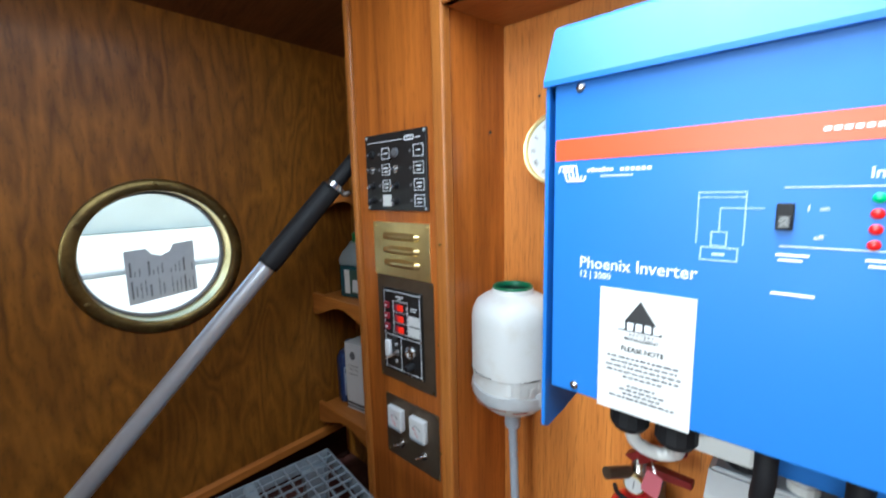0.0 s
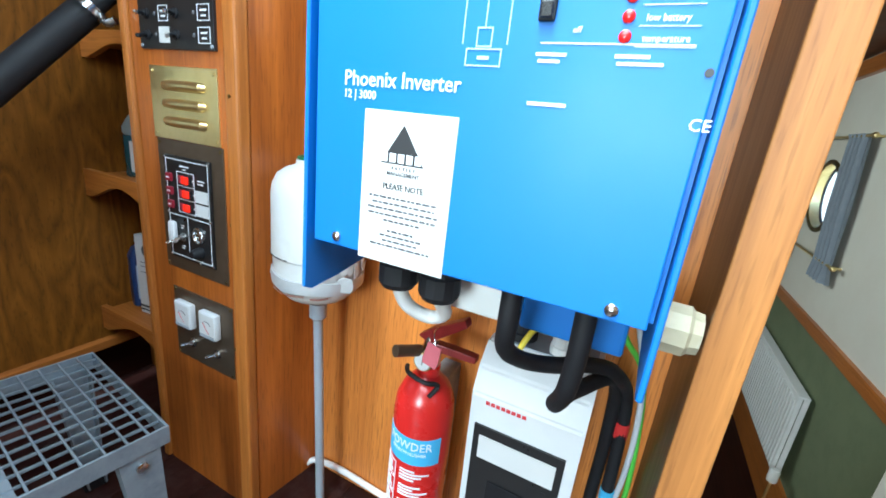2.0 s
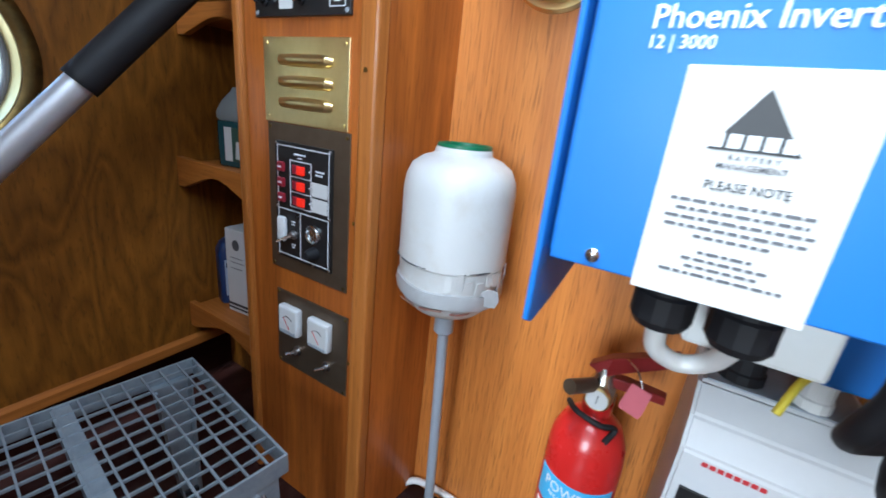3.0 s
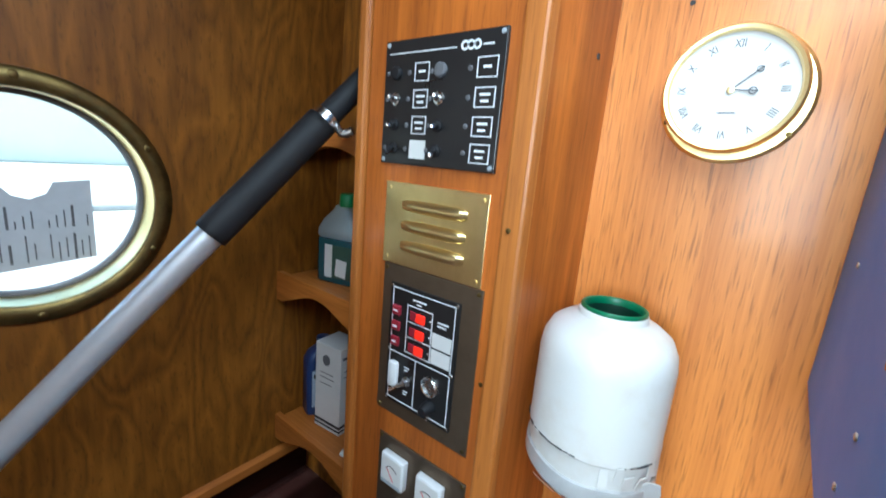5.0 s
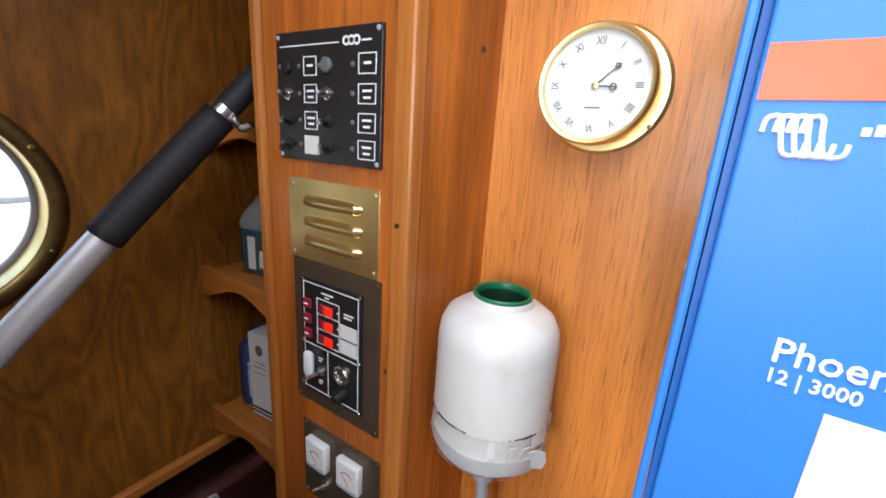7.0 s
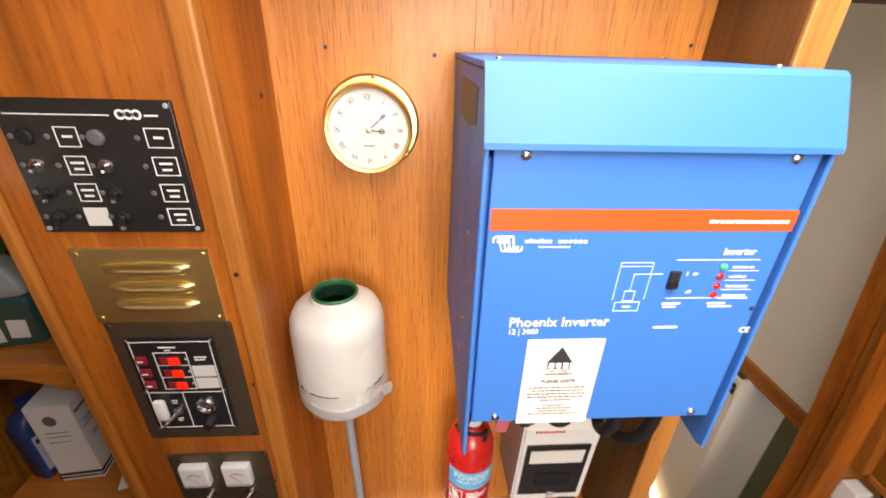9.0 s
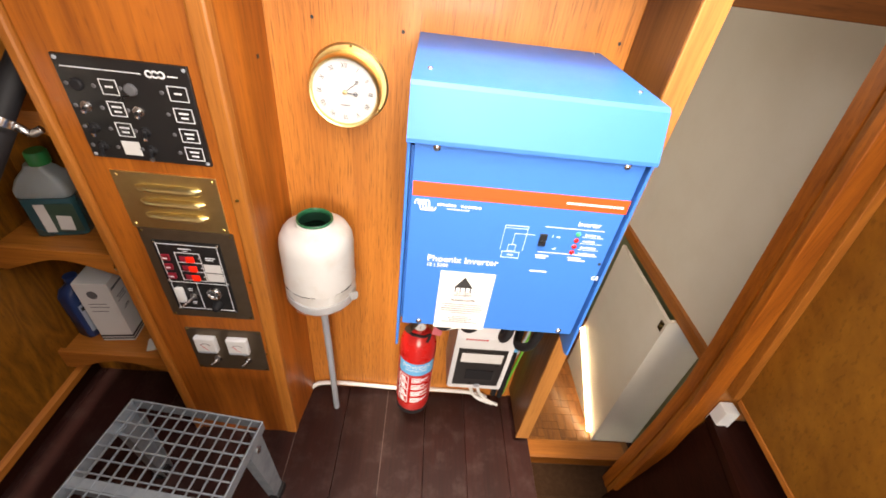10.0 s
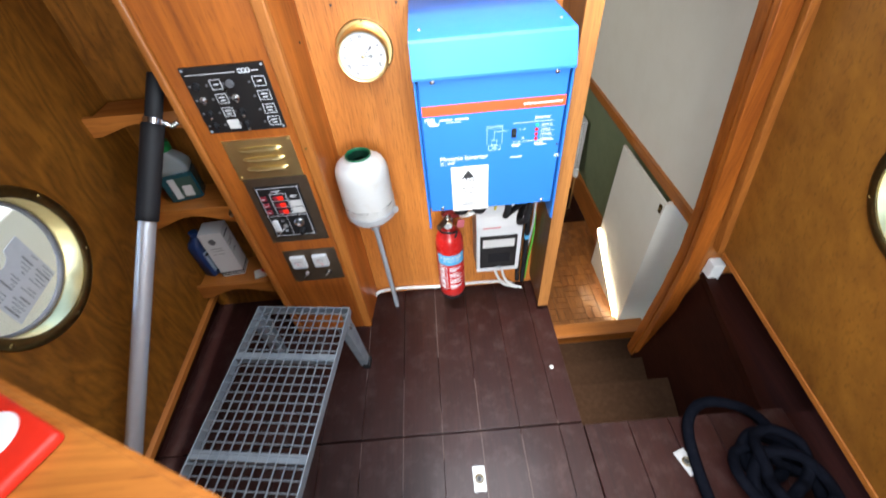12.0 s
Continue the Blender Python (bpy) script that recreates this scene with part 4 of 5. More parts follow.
part("collar", moved(lathe([(0.0, 0.534), (0.017, 0.534), (0.017, 0.505), (0.012, 0.500), (0, 0.500)], 20), tm), GREY_PLASTIC, tank, "", True)
part("pipe", tube([(TX, TY, 0.49), (TX + 0.004, TY + 0.004, 0.30), (TX + 0.008, TY + 0.012, 0.0)], 0.0095, 14), GREY_PLASTIC, tank, "grey plastic overflow pipe", True)

rnd = random.Random(9)
for k in range(9):
    a = radians(-62 + 11 * k + rnd.uniform(-3, 3))
    r0, z0, w, h = 0.0858, 0.590 + rnd.uniform(0, 0.02), rnd.uniform(0.010, 0.018), rnd.uniform(0.014, 0.026)
    m = Matrix.Translation((TX + r0 * math.cos(a), TY + r0 * math.sin(a), z0)) @ pose(0, 0, 0, rnd.uniform(-6, 14), 0, math.degrees(a) + 90)
    part("paint_flake", moved(prism([(-w / 2, 0), (-w * 0.1, -h * 0.2), (w / 2, h * 0.1), (w * 0.42, h), (-w * 0.4, h * 0.9)], -0.0008, 0.0004), m), WHITE_PAINT, tank)

# ---- inverter ----
IX0, IX1, IY, IB = -0.258, 0.092, 0.444, 0.780
inv = thing("inverter", pose(-0.083, 0.62, 0.685), "bright blue wall-mounted power inverter with an orange band", "inverter")
part("front_cover", box(IX0 + 0.010, IX1 - 0.010, IY, IY + 0.012, 0.745, 1.116, 0.0015), BLUE, inv)
core = box(IX0 + 0.006, IX1 - 0.006, IY + 0.0125, IB, 0.748, 1.10)
part("casing", core, BLUE, inv)
for x0, x1 in ((IX0, IX0 + 0.005), (IX1 - 0.005, IX1)):
    side = bmesh.new()
    pts = [(IY - 0.008, 0.690), (IY + 0.004, 0.684), (IY + 0.05, 0.690), (IB, 0.742), (IB, 1.178), (IY + 0.026, 1.178), (IY - 0.004, 1.116)]
    a = [side.verts.new((x0, y, z)) for y, z in pts]
    b = [side.verts.new((x1, y, z)) for y, z in pts]
    side.faces.new(a)
    side.faces.new(b[::-1])
    for i in range(len(pts)):
        j = (i + 1) % len(pts)
        side.faces.new((a[i], b[i], b[j], a[j]))
    bmesh.ops.bevel(side, geom=side.edges[:], offset=0.0012, segments=1, affect="EDGES")
    part("side_panel", side, BLUE, inv)
hood = bmesh.new()
sec = [(IY - 0.008, 1.112), (IY - 0.008, 1.118), (IY + 0.018, 1.180), (IY + 0.024, 1.185), (IB, 1.185), (IB, 1.179), (IY + 0.026, 1.179), (IY + 0.022, 1.176), (IY - 0.002, 1.116), (IY + 0.004, 1.112)]
a = [hood.verts.new((IX0 - 0.001, y, z)) for y, z in sec]
b = [hood.verts.new((IX1 + 0.001, y, z)) for y, z in sec]
hood.faces.new(a)
hood.faces.new(b[::-1])
for i in range(len(sec)):
    j = (i + 1) % len(sec)
    hood.faces.new((a[i], b[i], b[j], a[j]))
part("hood", hood, BLUE, inv, "folded blue top hood")
part("band", box(-0.246, 0.083, IY - 0.0006, IY, 1.027, 1.051), ORANGE, inv, "orange printed band")
bars([(-0.013 + 0.006 * k, -0.0085 + 0.006 * k, 1.036, 1.0395) for k in range(15)], IY - 0.0006, WHITE_INK, inv, "web_address")
slot = bmesh.new()
sp = [(0.500, 1.122), (0.560, 1.112), (0.655, 1.112), (0.655, 1.160), (0.500, 1.160)]
sa, sb = [[slot.verts.new((x, y, z)) for y, z in sp] for x in (IX0 - 0.0012, IX0 + 0.003)]
slot.faces.new(sa)
slot.faces.new(sb[::-1])
for i in range(5):
    slot.faces.new((sa[i], sa[(i + 1) % 5], sb[(i + 1) % 5], sb[i]))
part("vent_opening", slot, BLACK_INK, inv, "black rectangular handle slot")
for y, z in ((0.50, 0.99), (0.515, 0.992), (0.52, 0.86), (0.535, 0.80), (0.70, 0.90), (0.50, 0.93), (0.545, 0.752)):
    part("rivet", moved(lathe([(0.0035, 0), (0.003, 0.0012), (0, 0.0016)], 10), Matrix.Translation((IX0, y, z)) @ pose(0, 0, 0, 0, -90, 0)), STEEL, inv)
for x in (-0.217, 0.055):
    for z in (1.106, 0.755):
        part("screw", disc_on_wall([(0.0055, 0), (0.0052, 0.002), (0.003, 0.0036), (0, 0.004)], x, IY, z, 14), STEEL, inv, "bright steel screw head", True)
for x, y in ((-0.235, 0.53), (0.075, 0.53), (0.078, 0.77)):
    part("screw", moved(lathe([(0.004, 0), (0.003, 0.002), (0, 0.0025)], 10), Matrix.Translation((x, y, 1.185))), STEEL, inv)
# its printing
em = bmesh.new()
for k in range(4):
    x = -0.241 + 0.0048 * k
    tube([(x, IY - 0.0002, 1.013), (x + 0.001, IY - 0.0002, 1.019), (x + 0.006, IY - 0.0002, 1.0195), (x + 0.0075, IY - 0.0002, 1.011), (x + 0.010, IY - 0.0002, 1.0035), (x + 0.016, IY - 0.0002, 1.004), (x + 0.017, IY - 0.0002, 1.009)], 0.0011, 5, em)
part("emblem", em, WHITE_INK, inv, "white emblem of curved strokes")
bars([(-0.207 + 0.0042 * k, -0.2040 + 0.0042 * k, 1.0128, 1.0162 + 0.0012 * (k % 3 == 1)) for k in range(7)] + [(-0.171 + 0.0054 * k, -0.1672 + 0.0054 * k, 1.0126, 1.0162) for k in range(6)] + [(-0.192 + 0.0035 * k, -0.1896 + 0.0035 * k, 1.0072, 1.0088) for k in range(10)], IY, WHITE_INK, inv, "brand_mark")
writing("Phoenix Inverter", 0.0186, -0.214, IY - 0.0004, 0.9035, WHITE_INK, inv, "lettering", "LEFT", 0.95)
writing("12 | 3000", 0.0105, -0.214, IY - 0.0004, 0.8925, WHITE_INK, inv, "lettering", "LEFT", 0.92)
writing("Inverter", 0.0125, 0.016, IY - 0.0004, 0.998, WHITE_INK, inv, "lettering", "LEFT", 0.92)
diag = square_frame(-0.097, -0.059, 0.938, 0.989, 0.0009)[0:1] + [(-0.097, -0.0962, 0.940, 0.989), (-0.060, -0.0592, 0.940, 0.989), (-0.097, -0.059, 0.9835, 0.9842)]
diag += square_frame(-0.093, -0.063, 0.924, 0.937, 0.0009) + square_frame(-0.085, -0.072, 0.938, 0.952, 0.0009) + [(-0.079, -0.0782, 0.952, 0.974), (-0.079, -0.046, 0.9735, 0.9743), (-0.083, -0.073, 0.929, 0.9315)]
bars(diag, IY, FAINT_INK, inv, "wiring_diagram")
rules = [(-0.034, 0.062, 0.9915, 0.9922), (-0.034, 0.066, 0.9412, 0.9420)]
for k in range(4):
    rules += [(0.030, 0.066, 0.9776 - 0.0125 * k, 0.978 - 0.0125 * k)]
    writing(("inverter on", "overload", "low battery", "temperature")[k], 0.0062, 0.0335, IY - 0.0004, 0.9808 - 0.0125 * k, WHITE_INK, inv, "lettering", "LEFT", 0.9)
for word, x, z in (("on", -0.0105, 0.9725), ("off", -0.0125, 0.9485)):
    writing(word, 0.0058, x, IY - 0.0004, z, WHITE_INK, inv, "lettering")
rules += [(-0.0175, -0.0167, 0.972, 0.977), (-0.036, -0.014, 0.933, 0.9352), (-0.034, -0.018, 0.9285, 0.9305), (0.019, 0.041, 0.933, 0.9352), (0.021, 0.050, 0.9285, 0.9305), (-0.037, -0.008, 0.8985, 0.901)]
bars(rules, IY, WHITE_INK, inv, "small_print")
writing("CE", 0.011, 0.073, IY - 0.0004, 0.8905, WHITE_INK, inv, "lettering")
swt = part("power_switch", box(-0.038, -0.026, IY - 0.004, IY, 0.9555, 0.9785, 0.001), RUBBER, inv, "black rocker switch")
part("rocker", box(-0.0365, -0.0275, IY - 0.0065, IY - 0.004, 0.957, 0.968, 0.001), BLACK, swt)
for k in range(4):
    part("indicator", disc_on_wall([(0.0042, 0), (0.0040, 0.0016), (0.0022, 0.0026), (0, 0.003)], 0.0226, IY, 0.9828 - 0.0122 * k, 14), RED_LENS if k else GREEN_LED, inv, "red indicator lamp" if k else "green indicator lamp", True)
part("jack", disc_on_wall([(0.0028, 0), (0.0028, 0.001), (0, 0.001)], 0.077, IY, 0.926, 10), BLACK_INK, inv)
# white notice stuck on the front
sticker = part("sticker", box(-0.188, -0.092, IY - 0.0009, IY - 0.0001, 0.741, 0.884, 0.0003), PAPER, inv, "white printed notice sticker")
SY = IY - 0.0010
part("triangle", prism([(-0.167, 0.838), (-0.121, 0.838), (-0.144, 0.873)], SY - 0.0003, SY), BLACK_INK, sticker)
bars([(-0.166 + 0.009 * k, -0.1595 + 0.009 * k, 0.8395, 0.8475) for k in range(5)], SY - 0.0004, WHITE_INK, sticker, "brand_mark")
writing("B A T T E R Y", 0.0044, -0.142, SY - 0.0003, 0.8328, GREY_INK, sticker, "lettering", "CENTER")
writing("MANAGEMENT", 0.0052, -0.142, SY - 0.0003, 0.8275, GREY_INK, sticker, "lettering", "CENTER")
writing("PLEASE NOTE", 0.0078, -0.141, SY - 0.0003, 0.8145, BLACK_INK, sticker, "lettering", "CENTER", 0.92)
rows = []
for z, a, b in ((0.805, -0.178, -0.103), (0.7995, -0.174, -0.106), (0.794, -0.179, -0.102), (0.7885, -0.178, -0.104), (0.783, -0.160, -0.120), (0.773, -0.155, -0.126), (0.768, -0.163, -0.117), (0.763, -0.160, -0.120), (0.758, -0.174, -0.106)):
    x = a
    while x < b:
        w = rnd.uniform(0.003, 0.008)
        rows.append((x, min(x + w, b), z, z + 0.0021))
        x += w + 0.0014
bars(rows, SY, GREY_INK, sticker, "small_print", 0.0003)
part("terminal_cover", box(-0.040, 0.075, 0.56, 0.74, 0.660, 0.7475, 0.004), BLUE, inv)

# cable glands and cables under the inverter
for x, y in ((-0.164, 0.487), (-0.112, 0.485)):
    g = thing("cable_gland", pose(x, y, 0.70), "large black plastic cable gland under the inverter", "cable gland", "glands under the inverter")
    part("nut", moved(lathe([(0, 0.747), (0.020, 0.747), (0.020, 0.730), (0.0225, 0.728), (0.0225, 0.708), (0.018, 0.701), (0, 0.701)], 14), Matrix.Translation((x, y, 0))), RUBBER, g)
duct = thing("grey_duct", pose(-0.085, 0.55, 0.672), "short off-white plastic cable duct below the inverter", "conduit")
part("duct", moved(box(-0.052, 0.050, -0.030, 0.030, 0.0, 0.074, 0.005), pose(-0.092, 0.560, 0.673)), WHITE_PLASTIC, duct)
wc = thing("white_cable", pose(-0.14, 0.53, 0.70), "short white cable looped between the glands", "cable")
part("cable", tube([(-0.164, 0.487, 0.703), (-0.160, 0.505, 0.672), (-0.140, 0.525, 0.655), (-0.118, 0.520, 0.668), (-0.112, 0.485, 0.703)], 0.0085, 12), WHITE_PLASTIC, wc, "", True)
cc = thing("cream_connector", pose(0.12, 0.60, 0.66), "aged cream plastic connector beside the inverter", "connector")
part("body", moved(lathe([(0, 0), (0.026, 0), (0.026, 0.012), (0.030, 0.014), (0.030, 0.038), (0.026, 0.042), (0.024, 0.052), (0, 0.052)], 10), pose(0.0945, 0.625, 0.686, 0, 90, 0)), CREAM_PLASTIC, cc)
hose = thing("black_cable", pose(0.0, 0.60, 0.55), "thick black rubber battery cable looping under the inverter", "cable")
part("cable", tube([(-0.030, 0.470, 0.745), (-0.030, 0.470, 0.705), (-0.032, 0.488, 0.668), (-0.018, 0.530, 0.638), (0.010, 0.565, 0.625), (0.045, 0.605, 0.618), (0.078, 0.655, 0.590), (0.104, 0.735, 0.50), (0.112, 0.749, 0.30), (0.115, 0.762, 0.03)], 0.0098, 14), RUBBER, hose, "", True)
hose2 = thing("black_cable", pose(0.02, 0.56, 0.52), "thick black rubber battery cable looping under the inverter", "cable")
part("cable", tube([(0.036, 0.478, 0.745), (0.036, 0.480, 0.69), (0.032, 0.494, 0.640), (0.022, 0.530, 0.600), (0.038, 0.585, 0.592), (0.080, 0.690, 0.56), (0.090, 0.752, 0.42), (0.090, 0.769, 0.25), (0.093, 0.769, 0.03)], 0.0098, 14), RUBBER, hose2, "", True)
part("red_sleeve", tube([(0.1063, 0.742, 0.470), (0.1080, 0.747, 0.440)], 0.0112, 14), RED_PLASTIC, hose)
part("blue_sleeve", tube([(0.1116, 0.747, 0.335), (0.1120, 0.749, 0.312)], 0.0112, 14), SKY_BLUE, hose)
for name, col, pts, r, lab in (
    ("earth_wire", WIRE_GREEN, [(0.05, 0.64, 0.745), (0.075, 0.68, 0.64), (0.118, 0.73, 0.55), (0.138, 0.747, 0.35), (0.130, 0.762, 0.15), (0.126, 0.767, 0.04)], 0.0042, "green and yellow earth wire on the bulkhead"),
    ("grey_wire", WIRE_GREY, [(0.075, 0.62, 0.72), (0.115, 0.70, 0.56), (0.128, 0.737, 0.40), (0.120, 0.762, 0.22), (0.112, 0.772, 0.03)], 0.0045, "thin grey wire clipped down the bulkhead"),
    ("yellow_wire", WIRE_YELLOW, [(-0.045, 0.60, 0.60), (-0.03, 0.62, 0.635), (0.00, 0.65, 0.65), (0.02, 0.66, 0.745)], 0.004, "short yellow wire above the fuse box"),
    ("white_floor_cable", WHITE_PLASTIC, [(-0.560, 0.762, 0.012), (-0.53, 0.770, 0.030), (-0.46, 0.774, 0.034), (-0.36, 0.775, 0.028), (-0.25, 0.775, 0.022), (-0.12, 0.775, 0.026), (0.02, 0.772, 0.024), (0.07, 0.762, 0.014)], 0.0075, "white cable run along the foot of the bulkhead"),
    ("white_floor_cable", WHITE_PLASTIC, [(-0.02, 0.774, 0.175), (0.0, 0.762, 0.08), (0.03, 0.752, 0.03), (0.09, 0.742, 0.010)], 0.0065, "white cable dropping from the fuse box to the floor"),
    ("white_floor_cable", WHITE_PLASTIC, [(0.01, 0.774, 0.175), (0.03, 0.762, 0.07), (0.06, 0.752, 0.025), (0.11, 0.737, 0.010)], 0.0055, "white cable dropping from the fuse box to the floor"),
):
    w = thing(name, Matrix.Translation(pts[0]), lab, "cable")
    part("cable", tube(pts, r, 10), col, w, "", True)

# ---- fuse box ----
cu = thing("fuse_box", pose(-0.02, 0.71, 0.245), "pale grey plastic fuse box with a dark hinged window", "fuse box")
CF, CZ0 = 0.622, 0.252
sec = [(0.783, 0.242), (0.654, 0.242), (0.638, 0.252), (CF, 0.507), (0.636, 0.545), (0.664, 0.577), (0.783, 0.577)]
bm = bmesh.new()
a = [bm.verts.new((-0.104, y, z)) for y, z in sec]
b = [bm.verts.new((0.060, y, z)) for y, z in sec]
bm.faces.new(a)
bm.faces.new(b[::-1])
for i in range(len(sec)):
    j = (i + 1) % len(sec)
    bm.faces.new((a[i], b[i], b[j], a[j]))
bmesh.ops.bevel(bm, geom=bm.edges[:], offset=0.004, segments=2, affect="EDGES")
part("case", bm, PALE_PLASTIC, cu)


def cu_face(u, z):
    """A place on the fuse box's sloping front."""
    return 0.638 + (CF - 0.638) * (z - CZ0) / 0.255 - u


def cu_box(x0, x1, z0, z1, d0, d1):
    q = bmesh.new()
    vs = [q.verts.new((x, cu_face(d, z), z)) for d in (d0, d1) for x, z in ((x0, z0), (x1, z0), (x1, z1), (x0, z1))]
    for f in ((0, 1, 2, 3), (4, 5, 6, 7), (0, 1, 5, 4), (1, 2, 6, 5), (2, 3, 7, 6), (3, 0, 4, 7)):
        q.faces.new([vs[i] for i in f])
    return q


part("door", cu_box(-0.092, 0.044, 0.280, 0.456, -0.002, 0.004), BLACK, cu, "dark tinted window flap")
part("label", cu_box(-0.082, 0.034, 0.398, 0.440, 0.0042, 0.0052), PAPER, cu, "blank white label strip")
part("catch", cu_box(-0.025, -0.010, 0.276, 0.286, 0.004, 0.008), GREY_PLASTIC, cu)
for k in range(8):
    part("brand_mark", cu_box(-0.080 + 0.0078 * k, -0.0740 + 0.0078 * k, 0.494, 0.5000, 0.0, 0.0006), RED_INK, cu)
part("switch_row", cu_box(-0.06, 0.02, 0.315, 0.360, 0.0042, 0.006), RUBBER, cu)
part("top_panel", box(-0.096, 0.052, 0.668, 0.780, 0.5755, 0.5795, 0.001), GREY_PLASTIC, cu, "darker grey top knockout panel")
for x, y, r, mat, lab in ((-0.063, 0.699, 0.025, RUBBER, "large black cable gland"), (0.002, 0.686, 0.018, WHITE_PLASTIC, "white cable gland")):
    part("gland", moved(lathe([(0, 0.579), (r, 0.579), (r, 0.591), (r * 0.9, 0.593), (r * 0.9, 0.615), (r * 0.55, 0.625), (0, 0.625)], 14), Matrix.Translation((x, y, 0))), mat, cu, lab)
gc = thing("white_cable", pose(0.002, 0.686, 0.62), "white cable rising from the fuse box to the inverter", "cable")
part("cable", tube([(0.002, 0.686, 0.617), (0.002, 0.686, 0.635), (0.012, 0.682, 0.655), (0.030, 0.68, 0.668)], 0.006, 10), WHITE_PLASTIC, gc, "", True)
gc = thing("black_cable", pose(-0.063, 0.699, 0.62), "thick black rubber cable rising from the fuse box", "cable")
part("cable", tube([(-0.063, 0.699, 0.617), (-0.063, 0.699, 0.64), (-0.070, 0.690, 0.745)], 0.011, 12), RUBBER, gc, "", True)

# ---- fire extinguisher ----
EX, EY = -0.203, 0.674
ex = thing("fire_extinguisher", pose(EX, EY, 0.125), "red powder fire extinguisher hung on the bulkhead", "fire extinguisher")
em4 = Matrix.Translation((EX, EY, 0))
part("cylinder", moved(lathe([(0, 0.130), (0.046, 0.128), (0.051, 0.134), (0.053, 0.150), (0.053, 0.400), (0.050, 0.428), (0.040, 0.452), (0.026, 0.466), (0.020, 0.472), (0.020, 0.490), (0, 0.490)], 40), em4), RED_PAINT, ex, "glossy red enamelled cylinder", True)
part("base_ring", moved(lathe([(0.045, 0.118), (0.052, 0.118), (0.052, 0.134), (0.045, 0.134), (0.045, 0.118)], 32), em4), RUBBER, ex)


def wrap(a0, a1, z0, z1, r):
    q = bmesh.new()
    n = 14
    rows = []
    for i in range(n + 1):
        a = a0 + (a1 - a0) * i / n
        rows.append([q.verts.new((EX + rr * math.cos(a), EY + rr * math.sin(a), z)) for rr in (r, r + 0.0007) for z in (z0, z1)])
    for p, s in zip(rows, rows[1:]):
        q.faces.new((p[0], s[0], s[1], p[1]))
        q.faces.new((p[2], p[3], s[3], s[2]))
        q.faces.new((p[1], s[1], s[3], p[3]))
        q.faces.new((p[0], p[2], s[2], s[0]))
    q.faces.new((rows[0][0], rows[0][1], rows[0][3], rows[0][2]))
    q.faces.new((rows[-1][0], rows[-1][2], rows[-1][3], rows[-1][1]))
    return q


A0, A1 = radians(-150), radians(-25)
part("blue_label", wrap(A0, A1, 0.322, 0.375, 0.0531), SKY_BLUE, ex, "pale blue label band", True)


def curved_word(body, size, z, centre, mat):
    """Letters bent round the cylinder."""
    ob = writing(body, size, 0, 0, 0, mat, ex, "lettering", "CENTER", 0.9, placed(ex) @ FACE)
    for v in ob.data.vertices:
        a = centre + v.co.x / 0.054
        rr = 0.0540 - v.co.y * 0.5
        v.co = placed(ex).inverted() @ Vector((EX + rr * math.cos(a), EY + rr * math.sin(a), z + v.co.z))
    return ob


curved_word("POWDER", 0.023, 0.352, radians(-88), WHITE_INK)
curved_word("FIRE EXTINGUISHER", 0.0085, 0.341, radians(-88), WHITE_INK)
for k in range(4):
    z = 0.296 - 0.034 * k
    for a0, a1, z0, z1 in ((-146, -144, z - 0.014, z + 0.016), (-112, -110, z - 0.014, z + 0.016), (-146, -110, z + 0.015, z + 0.0165), (-146, -110, z - 0.014, z - 0.0125), (-138, -122, z - 0.004, z + 0.009), (-134, -118, z - 0.009, z - 0.003)):
        part("printed_mark", wrap(radians(a0), radians(a1), z0, z1, 0.0532), WHITE_INK, ex)
    for q in range(4):
        part("text_line", wrap(radians(-100), radians(-100 + 30 + 14 * ((q * 5 + k) % 3)), z + 0.010 - 0.0062 * q, z + 0.0132 - 0.0062 * q, 0.0532), WHITE_INK, ex)
part("valve", moved(lathe([(0, 0.485), (0.017, 0.485), (0.019, 0.50), (0.019, 0.515), (0.013, 0.525), (0.011, 0.545), (0, 0.545)], 18), em4), STEEL, ex, "", True)
part("nozzle", tube([(EX - 0.010, EY - 0.020, 0.520), (EX - 0.032, EY - 0.062, 0.531)], 0.010, 14), BRONZE, ex, "grey discharge nozzle", True)
gg = part("pressure_gauge", disc_on_wall([(0.016, 0), (0.017, 0.010), (0.015, 0.012), (0.0145, 0.0105), (0, 0.0105)], EX, EY - 0.017, 0.505, 22), BRASS, ex, "brass pressure gauge", True)
part("dial", disc_on_wall([(0.0143, 0), (0.0143, 0.0008), (0, 0.0008)], EX, EY - 0.0277, 0.505, 20), PAPER, gg)
part("needle", tube([(EX, EY - 0.0290, 0.500), (EX + 0.001, EY - 0.0290, 0.513)], 0.0008, 4), BLACK_INK, gg)
for pts, w, fwd in (([(EX - 0.022, 0.540), (EX + 0.004, 0.562), (EX + 0.072, 0.612), (EX + 0.078, 0.602), (EX + 0.02, 0.550), (EX + 0.0, 0.530)], 0.010, 0.040), ([(EX - 0.010, 0.533), (EX + 0.03, 0.530), (EX + 0.076, 0.520), (EX + 0.076, 0.508), (EX + 0.03, 0.515), (EX - 0.010, 0.518)], 0.009, -0.022)):
    lever = prism(pts, EY - w, EY + w, 0.002)
    for v in lever.verts:
        v.co.y -= fwd * max(0.0, (v.co.x - EX) / 0.075)
    part("lever", lever, DARK_RED, ex, "dark red squeeze lever")
